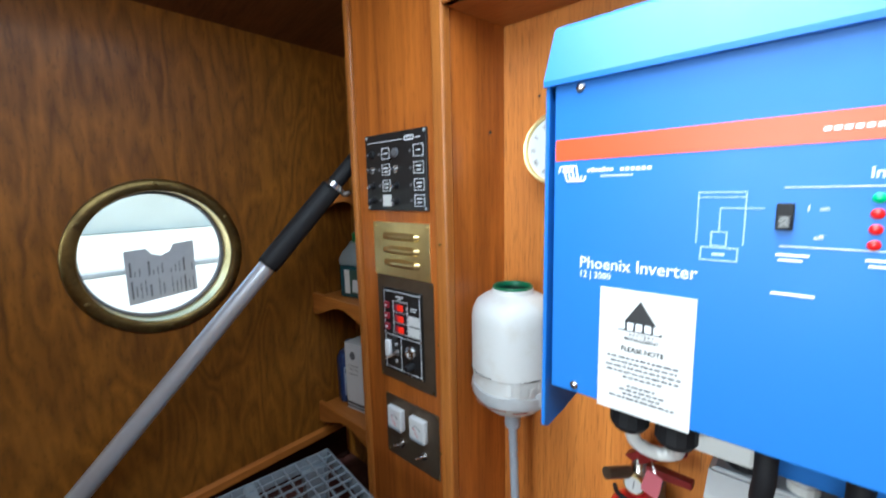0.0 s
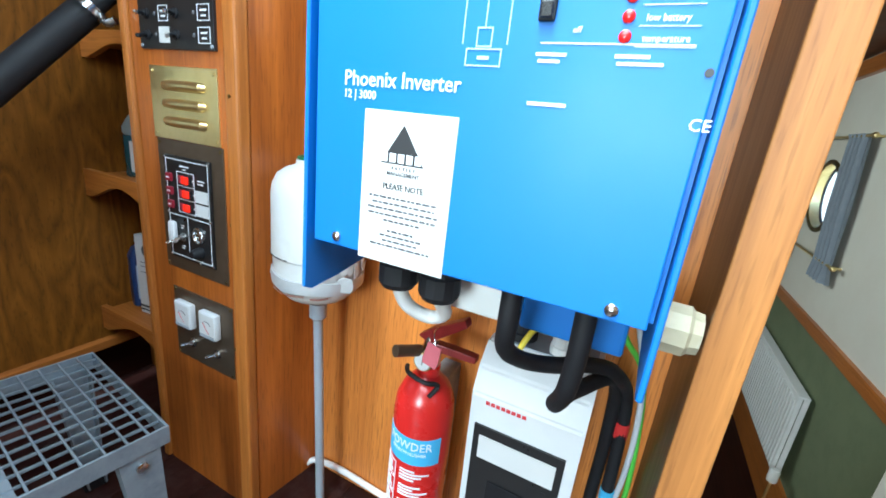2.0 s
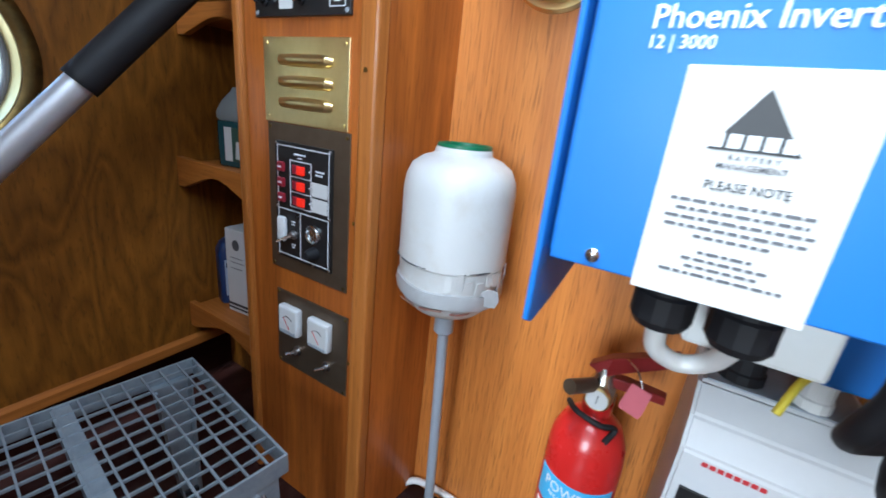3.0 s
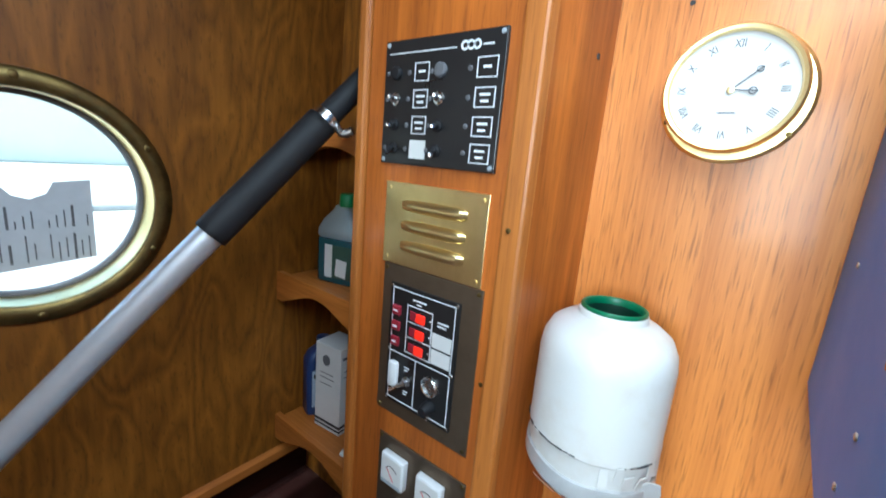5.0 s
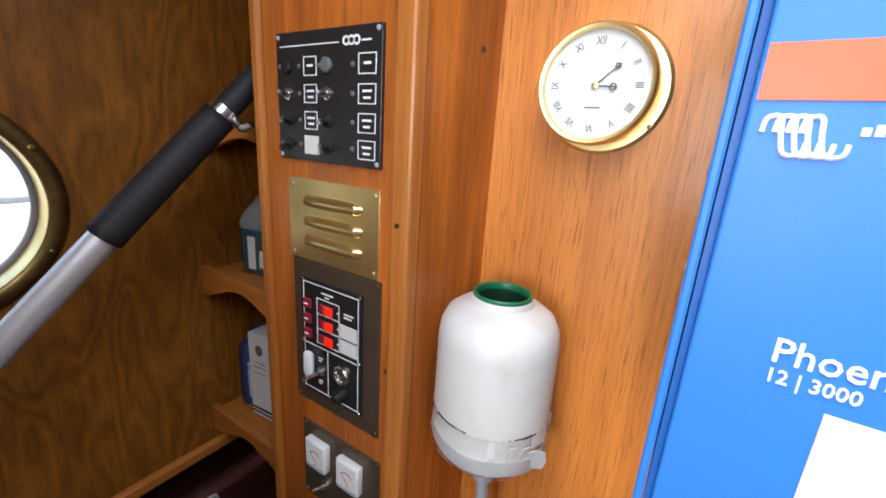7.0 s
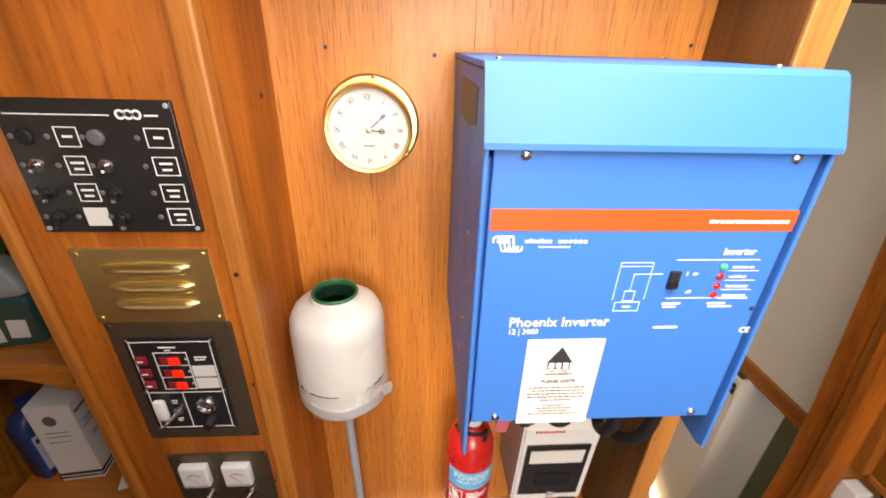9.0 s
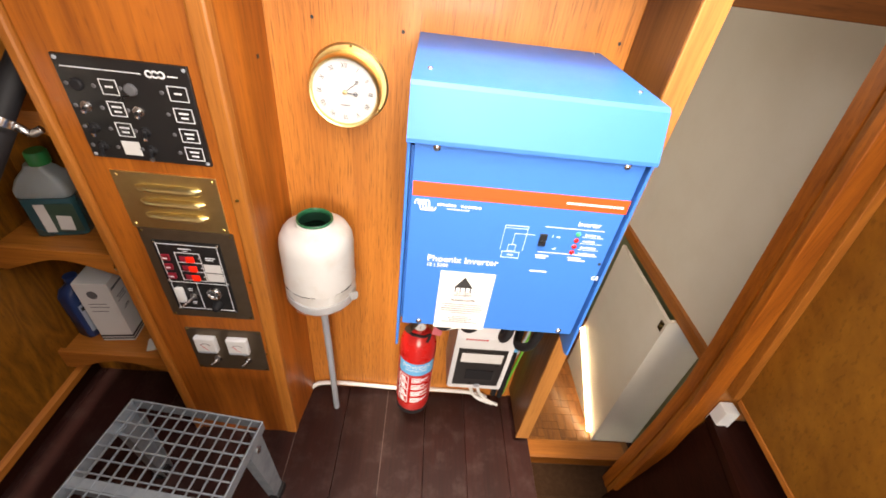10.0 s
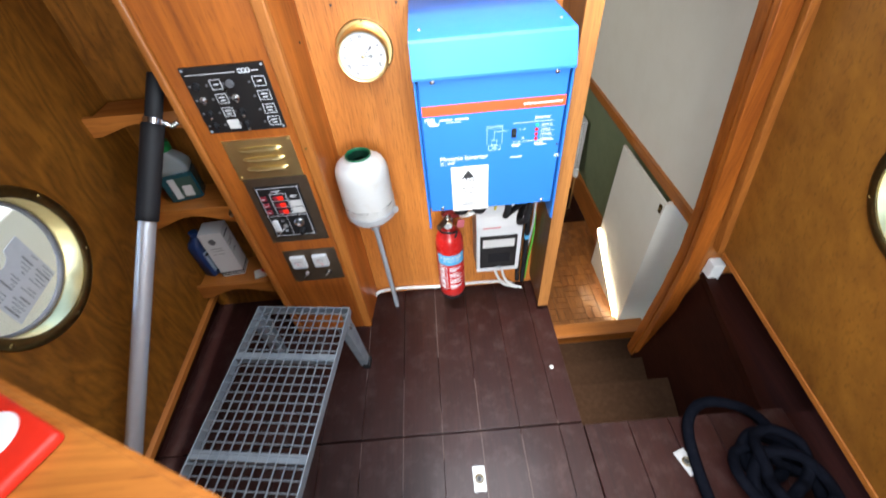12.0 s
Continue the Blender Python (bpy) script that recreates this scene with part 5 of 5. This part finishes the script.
part("tag", moved(prism([(-0.012, 0.0), (0.010, 0.0), (0.013, -0.028), (0.012, -0.036), (-0.010, -0.036), (-0.012, -0.028)], -0.001, 0.001), pose(EX + 0.046, EY - 0.083, 0.578, 0, 14, 0)), worn("faded_pink_tag", (0.55, 0.13, 0.16), (0.45, 0.10, 0.13), 0.6), ex, "faded pink plastic tag")
part("tag_wire", tube([(EX + 0.022, EY - 0.024, 0.575), (EX + 0.036, EY - 0.070, 0.590), (EX + 0.046, EY - 0.083, 0.576)], 0.001, 5), STEEL, ex)
part("clip", tube([(EX - 0.035, EY - 0.012, 0.478), (EX - 0.020, EY - 0.034, 0.482), (EX + 0.012, EY - 0.036, 0.476), (EX + 0.030, EY - 0.022, 0.470), (EX + 0.022, EY - 0.035, 0.452)], 0.004, 8), RUBBER, ex, "", True)
part("bracket", box(EX - 0.018, EX + 0.018, EY + 0.050, 0.784, 0.14, 0.44, 0.002), GALV, ex)

# ---- pole ----
PA, PB = Vector((-1.208, -0.301, 0.0)), Vector((-0.908, 0.667, 1.118))


def along(f):
    return PA + (PB - PA) * f


pole = thing("boat_pole", Matrix.Translation(PA), "aluminium pole with a black foam grip leaning in the corner", "pole")
part("tube", tube([along(0.0), along(0.752)], 0.0208, 24), ALU, pole, "bare aluminium tube", True)
part("grip", tube([along(0.744), along(0.750), along(0.890), along(0.896)], 0.0262, 24), RUBBER, pole, "black foam grip", True)
part("collar", tube([along(0.896), along(0.912)], 0.0228, 20), STEEL, pole, "", True)
part("upper_tube", tube([along(0.912), along(0.985)], 0.0198, 20), RUBBER, pole, "", True)
part("foot", tube([along(0.0), along(0.02)], 0.0228, 16), RUBBER, pole)
hook = thing("pole_clip", pose(-0.90, 0.60, 0.99), "bright metal spring clip holding the pole", "clip")
part("clip", tube([(-0.889, 0.597, 0.998), (-0.905, 0.590, 0.992), (-0.921, 0.588, 1.004), (-0.938, 0.590, 0.998)], 0.007, 10), STEEL, hook, "", True)

# ---- corner shelves and what stands on them ----
def corner_shelf(z, deep, label, front=0.655):
    t = thing("corner_shelf", pose(-1.05, 0.73, z - 0.05), label, "shelf", "corner shelves")
    x0 = port_x(0.72, z) + 0.004
    bm = bmesh.new()
    outline = [(port_x(front, z) + 0.003, front), (-0.888, front), (-0.888, 0.797), (port_x(0.797, z) + 0.003, 0.797)]
    a = [bm.verts.new((x, y, z - 0.016)) for x, y in outline]
    b = [bm.verts.new((x, y, z)) for x, y in outline]
    bm.faces.new(a[::-1])
    bm.faces.new(b)
    for i in range(4):
        bm.faces.new((a[i], a[(i + 1) % 4], b[(i + 1) % 4], b[i]))
    part("board", bm, TRIM_X, t)
    xs = [x0 - 0.006 + (-0.888 - x0 + 0.006) * i / 24 for i in range(25)]
    lower = []
    for i, x in enumerate(xs):
        f = i / 24
        dip = deep * (0.55 + 0.45 * math.cos(2 * math.pi * (f * 1.0))) if 0.12 < f < 0.88 else deep
        lower.append((x, z - 0.012 - dip))
    part("lip", prism([(xs[0], z + 0.012), (xs[-1], z + 0.012)] + lower[::-1], front - 0.015, front, 0.0015), TRIM_X, t, "scalloped front lip")
    return t


corner_shelf(0.986, 0.034, "varnished corner shelf with a scalloped lip, standing empty", 0.680)
corner_shelf(0.668, 0.044, "varnished corner shelf with a scalloped lip, holding a bottle")
corner_shelf(0.292, 0.044, "varnished scalloped corner shelf holding a bottle and a carton")
for z in (0.655,):
    kn = thing("shelf_clip", pose(-0.905, 0.63, z), "small bright metal clip on the shelf edge", "clip")
    part("clip", disc_on_wall([(0.014, 0), (0.013, 0.010), (0.008, 0.016), (0, 0.016)], -0.905, 0.640, z, 14), STEEL, kn, "", True)

BM = pose(-1.080, 0.742, 0.668, 0, 0, 14) @ Matrix.Diagonal((0.84, 1.0, 0.98, 1))
bottle = thing("coolant_bottle", BM, "hazy plastic bottle of blue-green coolant with a green cap", "bottle")


def rounded_block(sx, sy, z0, z1, r, top=None):
    """An upright block with rounded corners; top: (sx, sy, z) of a shoulder it narrows to."""
    q = bmesh.new()
    rings = []
    levels = [(sx - 0.008, sy - 0.008, z0), (sx, sy, z0 + 0.005), (sx, sy, z1)] + list(top or [])
    for a, b, z in levels:
        ring = []
        rr = min(r, a / 2 - 0.001, b / 2 - 0.001)
        for cx, cy, s in ((1, 1, 0), (-1, 1, 90), (-1, -1, 180), (1, -1, 270)):
            for k in range(5):
                an = radians(s + 22.5 * k)
                ring.append(q.verts.new((cx * (a / 2 - rr) + rr * math.cos(an), cy * (b / 2 - rr) + rr * math.sin(an), z)))
        rings.append(ring)
    for a, b in zip(rings, rings[1:]):
        for i in range(len(a)):
            j = (i + 1) % len(a)
            q.faces.new((a[i], a[j], b[j], b[i]))
    q.faces.new(rings[0][::-1])
    q.faces.new(rings[-1])
    return q


part("body", moved(rounded_block(0.125, 0.072, 0.0, 0.105, 0.014), BM), COOLANT, bottle, "blue-green liquid showing through", True)
part("shoulder", moved(rounded_block(0.125, 0.072, 0.1055, 0.125, 0.014, [(0.10, 0.060, 0.148), (0.050, 0.044, 0.172), (0.044, 0.040, 0.180)]), BM), HAZY, bottle, "hazy clear shoulder", True)
part("cap", moved(lathe([(0, 0.180), (0.024, 0.180), (0.024, 0.205), (0.021, 0.209), (0, 0.209)], 18), BM @ pose(0.012, 0, 0)), CAP_GREEN, bottle, "green screw cap", True)
part("label", moved(box(-0.028, 0.058, -0.0368, -0.0362, 0.015, 0.092), BM), worn("dark_green_label", (0.03, 0.07, 0.05), (0.02, 0.05, 0.04), 0.5), bottle, "dark green label")
part("label_panel", moved(box(-0.030, -0.006, -0.0374, -0.0369, 0.015, 0.092), BM), PAPER, bottle)
part("label_panel", moved(box(0.002, 0.036, -0.0374, -0.0369, 0.022, 0.062), BM @ pose(0, 0, 0, 0, 6, 0)), PAPER, bottle)

NM = pose(-1.160, 0.748, 0.292, 0, 0, 72) @ Matrix.Scale(0.84, 4)
nb = thing("oil_bottle", NM, "dark blue plastic oil bottle with a printed label", "bottle")
part("body", moved(rounded_block(0.105, 0.065, 0.0, 0.175, 0.016, [(0.085, 0.055, 0.20), (0.045, 0.040, 0.215), (0.036, 0.036, 0.222)]), NM), NAVY, nb, "", True)
part("cap", moved(lathe([(0, 0.222), (0.019, 0.222), (0.019, 0.245), (0, 0.247)], 16), NM), NAVY, nb, "", True)
part("label", moved(box(-0.040, 0.042, -0.0334, -0.0327, 0.03, 0.15), NM), worn("pale_blue_paper", (0.35, 0.42, 0.52), (0.30, 0.36, 0.46), 0.6), nb, "pale label")
part("label_bar", moved(box(-0.036, 0.038, -0.0340, -0.0335, 0.125, 0.140), NM), BLACK_INK, nb)

KM = pose(-1.078, 0.738, 0.292, 0, 0, 6) @ Matrix.Diagonal((0.875, 1.03, 1.0, 1))
carton = thing("carton", KM, "white cardboard carton with black stripes round its foot", "carton")
part("case", moved(box(-0.048, 0.048, -0.036, 0.036, 0.0, 0.225, 0.0015), KM), PAPER, carton)
for z0, z1 in ((0.008, 0.013), (0.018, 0.025)):
    part("stripe", moved(box(-0.0486, 0.0486, -0.0366, 0.0366, z0, z1), KM), BLACK_INK, carton)
part("roundel", moved(disc_on_wall([(0.014, 0), (0.014, 0.0006), (0, 0.0006)], -0.006, -0.036, 0.185, 20), KM), GREY_INK, carton)
for x0, x1, z0 in ((-0.030, 0.020, 0.150), (-0.030, 0.024, 0.138), (-0.030, 0.016, 0.122)):
    part("print", moved(box(x0, x1, -0.0365, -0.0359, z0, z0 + 0.002), KM), GREY_INK, carton)
part("print", moved(box(0.0479, 0.0485, -0.03, 0.022, 0.196, 0.203), KM), GREY_INK, carton)
for z, w in ((0.165, 0.024), (0.158, 0.018), (0.150, 0.026), (0.120, 0.012), (0.114, 0.016)):
    part("print", moved(box(0.0479, 0.0485, -w, w * 0.6, z, z + 0.0025), KM), GREY_INK, carton)
for k, (x, y, a, col, lab) in enumerate(((-0.955, 0.700, 20, PAPER, "folded white leaflet lying on the shelf"), (-0.930, 0.725, 55, RED_PLASTIC, "small red booklet lying on the shelf"))):
    lm = pose(x, y, 0.292, 0, 0, a)
    lf = thing("leaflet", lm, lab, "leaflet")
    part("pages", moved(box(-0.035, 0.035, -0.022, 0.022, 0.0, 0.006 + 0.004 * k, 0.001), lm), col, lf)

# ---- step stool ----
SM = pose(-0.7815, 0.127, 0.0, 0, 0, -7.0)
stool = thing("step_stool", SM, "galvanised metal step stool with an open grid tread", "step stool")
L, Wd, H = 0.696, 0.336, 0.340
fr = box(-Wd / 2, -Wd / 2 + 0.004, -L / 2, L / 2, H - 0.034, H, 0.001)
box(Wd / 2 - 0.004, Wd / 2, -L / 2, L / 2, H - 0.034, H, 0.001, bm=fr)
box(-Wd / 2 + 0.0042, Wd / 2 - 0.0042, -L / 2, -L / 2 + 0.004, H - 0.034, H, 0.001, bm=fr)
box(-Wd / 2 + 0.0042, Wd / 2 - 0.0042, L / 2 - 0.004, L / 2, H - 0.034, H, 0.001, bm=fr)
part("tread_frame", moved(fr, SM), GALV, stool, "galvanised edge frame")
for k in range(1, 12):
    x = -Wd / 2 + Wd * k / 12
    part("grid_bar", moved(box(x - 0.0014, x + 0.0014, -L / 2 + 0.0045, L / 2 - 0.0045, H - 0.0065, H - 0.002), SM), GALV, stool)
for k in range(1, 24):
    y = -L / 2 + L * k / 24
    part("grid_bar", moved(box(-Wd / 2 + 0.0045, Wd / 2 - 0.0045, y - 0.0014, y + 0.0014, H - 0.0048, H - 0.0005), SM), GALV, stool)
for y in (0.152, -0.150):
    part("cross_plate", moved(box(-Wd / 2 + 0.0045, Wd / 2 - 0.0045, y - 0.012, y + 0.012, H - 0.030, H - 0.0035), SM), GALV, stool)
for sx in (-1, 1):
    for sy in (-1, 1):
        top = Vector((sx * (Wd / 2 - 0.010), sy * (L / 2 - 0.045), H - 0.030))
        foot = Vector((sx * (Wd / 2 + 0.006), sy * (L / 2 - 0.030), 0.012))
        q = bmesh.new()
        rows = []
        for p, w in ((top, 0.030), (foot, 0.017)):
            rows.append([q.verts.new(p + Vector(o)) for o in ((-sx * 0.004, -w, 0), (sx * 0.006, -w, 0), (sx * 0.006, w, 0), (-sx * 0.004, w, 0), (-sx * 0.022, w, 0), (-sx * 0.022, w - 0.003, 0), (-sx * 0.006, w - 0.004, 0), (-sx * 0.006, -w + 0.004, 0), (-sx * 0.022, -w + 0.003, 0), (-sx * 0.022, -w, 0))])
        a, b = rows
        for i in range(10):
            q.faces.new((a[i], a[(i + 1) % 10], b[(i + 1) % 10], b[i]))
        q.faces.new(a)
        q.faces.new(b[::-1])
        leg = part("leg", moved(q, SM), GALV, stool, "folded channel leg")
        part("foot", moved(box(foot.x - 0.016, foot.x + 0.014, foot.y - 0.022, foot.y + 0.022, 0.0, 0.028, 0.005), SM), RUBBER, leg, "black rubber foot")
        part("bolt", moved(lathe([(0, 0), (0.009, 0), (0.009, 0.005), (0.004, 0.007), (0, 0.007)], 8), SM @ pose(sx * (Wd / 2 - 0.002), sy * (L / 2 - 0.045), H - 0.055, 0, sx * 90, 0)), STEEL, leg)

# ---- loose things by the stair well ----
rope = thing("rope_coil", pose(0.70, -0.10, 0), "coil of thick navy rope on the maroon floor", "rope")
pts = [(0.50, -0.25, 0.024), (0.515, -0.05, 0.024), (0.545, 0.075, 0.030), (0.61, 0.135, 0.034), (0.69, 0.135, 0.036), (0.77, 0.09, 0.034), (0.80, 0.0, 0.03), (0.76, -0.09, 0.028), (0.68, -0.10, 0.03), (0.655, -0.03, 0.05), (0.72, 0.02, 0.068), (0.80, -0.03, 0.070), (0.84, -0.14, 0.06), (0.76, -0.24, 0.055), (0.66, -0.22, 0.06), (0.63, -0.12, 0.075), (0.70, -0.05, 0.095), (0.80, -0.08, 0.10), (0.82, -0.20, 0.09), (0.72, -0.30, 0.06), (0.60, -0.34, 0.03), (0.55, -0.50, 0.024)]
heap = []
for k in range(34):
    a = 0.55 * k
    w = 0.5 + 0.5 * math.sin(0.83 * k)
    heap.append((0.715 + (0.045 + 0.075 * w) * math.cos(a), -0.105 + (0.05 + 0.085 * w) * math.sin(a), 0.020 + 0.0028 * k + 0.012 * math.sin(1.9 * k)))
part("coil", tube(heap, 0.0165, 10), ROPE, rope, "tangled heap of coils", True)
part("line", tube([(x, y, z - 0.004) for x, y, z in pts], 0.0175, 12), ROPE, rope, "", True)
blk = thing("plastic_block", pose(1.03, 0.775, -0.088), "white plastic block at the end of the locker top", "block")
part("block", box(0.985, 1.040, 0.742, 0.795, -0.0875, 0.030, 0.004), WHITE_PLASTIC, blk)
crumb = thing("floor_crumb", pose(0.150, 0.337, 0), "crumpled white scrap on the floor", "scrap")
cr = bmesh.new()
bmesh.ops.create_icosphere(cr, subdivisions=2, radius=0.0075)
for v in cr.verts:
    v.co *= 1 + 0.5 * noise.noise(v.co * 300)
    v.co.z = v.co.z * 0.6 + 0.0045
part("scrap", moved(cr, Matrix.Translation((0.150, 0.337, 0.0))), PAPER, crumb)
ledge = thing("stern_shelf", pose(-0.8, -0.6, 0.92), "varnished timber stern shelf with a rounded edge", "shelf")
q = bmesh.new()
outline = [(-0.965, -0.070), (-0.42, -0.328), (-0.40, -0.36), (-0.40, -1.245), (-0.965, -1.245)]
a = [q.verts.new((x, y, 0.915)) for x, y in outline]
b = [q.verts.new((x, y, 0.950)) for x, y in outline]
q.faces.new(a[::-1])
q.faces.new(b)
for i in range(5):
    q.faces.new((a[i], a[(i + 1) % 5], b[(i + 1) % 5], b[i]))
bmesh.ops.bevel(q, geom=q.edges[:], offset=0.010, segments=3, affect="EDGES")
part("board", q, TRIM_X, ledge)
part("front_panel", box(-0.965, -0.420, -0.470, -0.450, 0.0, 0.915), TRIM, ledge)
part("side_panel", box(-0.440, -0.420, -1.245, -0.472, 0.0, 0.915), TRIM, ledge)
RM = pose(-0.735, -0.200, 0.950, 0, 0, -27)
case = thing("first_aid_pouch", RM, "red pouch with a white roundel lying on the stern shelf", "pouch")
part("pouch", moved(box(-0.19, 0.0, -0.15, 0.0, 0.0, 0.022, 0.009, 3), RM), RED_CLOTH, case, "", True)
part("roundel", moved(lathe([(0, 0.0222), (0.038, 0.0222), (0.038, 0.0232), (0, 0.0232)], 32), RM @ pose(-0.082, -0.047, 0)), WHITE_PLASTIC, case)

# ---- forward cabin ----
rad = thing("radiator", pose(1.00, 3.2, -0.70), "white panel radiator against the green cabin side", "radiator")
part("panel", box(0.985, 1.003, 2.58, 3.81, -0.695, -0.245, 0.004), WHITE_PLASTIC, rad)
for k in range(31):
    y = 2.597 + 0.0392 * k
    part("rib", box(0.977, 0.9848, y, y + 0.024, -0.675, -0.268, 0.003), WHITE_PLASTIC, rad)
part("top_grille", box(0.975, 1.028, 2.57, 3.82, -0.244, -0.230, 0.003), WHITE_PLASTIC, rad)
part("end_cap", box(1.0035, 1.028, 2.573, 2.5795, -0.69, -0.245, 0.002), WHITE_PLASTIC, rad)
part("bracket", box(1.0035, 1.050, 2.95, 2.99, -0.60, -0.30), WHITE_PLASTIC, rad)
part("valve", moved(lathe([(0, 0), (0.022, 0), (0.024, 0.02), (0.024, 0.065), (0.018, 0.075), (0, 0.075)], 16), pose(0.985, 2.52, -0.72)), WHITE_PLASTIC, rad, "white thermostat valve", True)
part("pipe", tube([(0.985, 2.52, -0.72), (0.985, 2.52, -1.09)], 0.008, 8), BRASS, rad)
cup = thing("cabin_cupboard", pose(1.01, 1.5, -1.08), "cream painted low cupboard under the dado rail", "cupboard")
part("side", box(0.972, 0.990, 1.205, 1.81, -1.085, 0.015), CREAM, cup)
part("front", box(0.9905, 1.239, 1.205, 1.223, -1.085, 0.020), CREAM, cup)
lat = part("latch_plate", box(0.9685, 0.972, 1.218, 1.248, -0.060, -0.008, 0.001), OLD_BRASS, cup, "dark brass latch plate")
part("latch_pull", moved(lathe([(0.008, 0), (0.008, 0.003), (0, 0.004)], 12), pose(0.9685, 1.233, -0.034, 0, -90, 0)), BRASS, lat)
lamp = thing("sun_strip", pose(0.965, 1.55, -1.08), "glowing strip standing in for sunlight on the cupboard", "lamp")
q = tube([(0.957, 1.245, -1.05), (0.957, 1.80, -0.70)], 0.013, 10)
part("tube", q, SUN_STRIP, lamp, "emissive rod standing in for a streak of sunlight")
porthole("window_3", lambda y, z: cabin_x(z), -1, 3.28, 0.725, 0.19, "round brass porthole in the cabin side")


def curtain(y0, y1, label):
    """A gathered cloth between the two rods."""
    cur = thing("curtain", pose(cabin_x(0.32) - 0.045, (y0 + y1) / 2, 0.32), label, "curtain", "cabin curtains")
    cl = bmesh.new()
    n = 40
    rows = []
    for i in range(n + 1):
        f = i / n
        y = y0 + (y1 - y0) * f
        dx = 0.018 * math.sin(f * 2 * math.pi * 4.5)
        rows.append([cl.verts.new((cabin_x(z) - 0.045 + dx * s + o, y + 0.02 * (s - 1) * (f - 0.5), z)) for z, s in ((0.31, 1.3), (0.41, 0.7), (0.72, 1.0), (1.04, 0.7), (1.06, 1.0)) for o in (0.0, 0.002)])
    for a, b in zip(rows, rows[1:]):
        for k in range(0, 8, 2):
            cl.faces.new((a[k], b[k], b[k + 2], a[k + 2]))
            cl.faces.new((a[k + 1], a[k + 3], b[k + 3], b[k + 1]))
    part("cloth", cl, CURTAIN, cur, "", True)


curtain(2.78, 3.02, "grey-blue curtain drawn beside the cabin porthole")
curtain(3.50, 3.64, "grey-blue curtain gathered at the far side of the porthole")
for z in (0.41, 1.050):
    rod = thing("curtain_rod", pose(cabin_x(z) - 0.045, 3.2, z), "slim brass curtain rod with ball ends", "curtain rod", "brass curtain rods")
    part("rod", tube([(cabin_x(z) - 0.045, 2.74, z), (cabin_x(z) - 0.045, 3.66, z)], 0.007, 10), BRASS, rod, "", True)
    for y in (2.73, 3.67):
        part("finial", moved(lathe([(0, -0.018), (0.010, -0.014), (0.015, 0), (0.010, 0.014), (0, 0.018)], 14), pose(cabin_x(z) - 0.045, y, z, 90, 0, 0)), BRASS, rod, "", True)
    part("bracket", tube([(cabin_x(z) - 0.045, 2.765, z), (cabin_x(z) + 0.001, 2.765, z)], 0.006, 8), BRASS, rod)

# outside, beyond the quay
structure("quay", box(-300, -2.2, -300, 300, -1.3, 0.40, 0.01), BANK, "pale sunlit stone quay beside the boat", "pavement")
structure("quay_kerb", box(-4.12, -4.0, -60, 60, 0.40, 0.44, 0.01), GREY_STONE, "low grey stone kerb along the quay", "kerb")
structure("quay_wall", box(-9.4, -9.0, -60, 60, 0.40, 2.4, 0.02), BANK, "pale backdrop wall added to hide the sky", "wall")

# ---- floor planks and parquet, piece by piece ----
floor = bpy.data.objects["floor"]
seams = (-1.42, -1.28, -1.14, -1.00, -0.86, -0.715, -0.572, -0.425, -0.287, -0.152, -0.013, 0.122, 0.205)
for x0, x1 in zip(seams, seams[1:]):
    for y0, y1 in ((-2.05, 0.120), (0.124, 0.80)):
        part("plank", box(x0 + 0.0006, x1 - 0.0006, y0 + 0.0012, y1 - 0.0012, -0.0255, 0.0, 0.0007, 1), DECK, floor)
rnd = random.Random(11)
for x in seams[6:-1]:
    for k in range(3):
        y0 = rnd.uniform(-0.9, 0.45)
        y1 = min(0.79, y0 + rnd.uniform(0.15, 0.45))
        part("worn_seam", box(x - 0.0011, x + 0.0011, y0, y1, -0.004, 0.0004), WORN_EDGE, floor)
well = bpy.data.objects["floor_after_well"]
for x0, x1 in ((0.208, 0.36), (0.36, 0.50), (0.50, 0.64), (0.64, 0.78), (0.78, 0.90)):
    part("plank", box(x0 + 0.0012, x1 - 0.0012, -2.05, 0.112, -0.0255, 0.0, 0.0012, 1), DECK, well)
for x, y, a, lab in ((-0.175, -0.03, 0, "small brass flush ring plate let into the floor"), (0.498, -0.032, 18, "small brass flush ring plate in the hatch board")):
    fm = pose(x, y, 0.0, 0, 0, a)
    fp = thing("floor_ring", fm, lab, "floor plate", "flush floor plates")
    part("plate", moved(box(-0.020, 0.020, -0.038, 0.038, 0.0, 0.003, 0.001), fm), STRAP, fp)
    part("ring", moved(lathe([(0.009, 0.003), (0.012, 0.005), (0.015, 0.003)], 18), fm), OLD_BRASS, fp)
    part("hole", moved(lathe([(0, 0.0031), (0.008, 0.0031), (0.008, 0.0036), (0, 0.0036)], 14), fm), BLACK_INK, fp)
cab = bpy.data.objects["floor_cabin"]
for i in range(10):
    for j in range(24):
        x0, y0 = 0.15 + 0.105 * i, 0.95 + 0.105 * j
        if (i + j) % 2:
            b0 = [(x0, x0 + 0.051, y0, y0 + 0.103), (x0 + 0.0525, x0 + 0.1035, y0, y0 + 0.103)]
        else:
            b0 = [(x0, x0 + 0.103, y0, y0 + 0.051), (x0, x0 + 0.103, y0 + 0.0525, y0 + 0.1035)]
        if y0 > 2.3 or x0 > 1.12:
            continue
        for q in b0:
            part("parquet_block", box(*q, -1.0915, -1.080), PARQUET, cab)
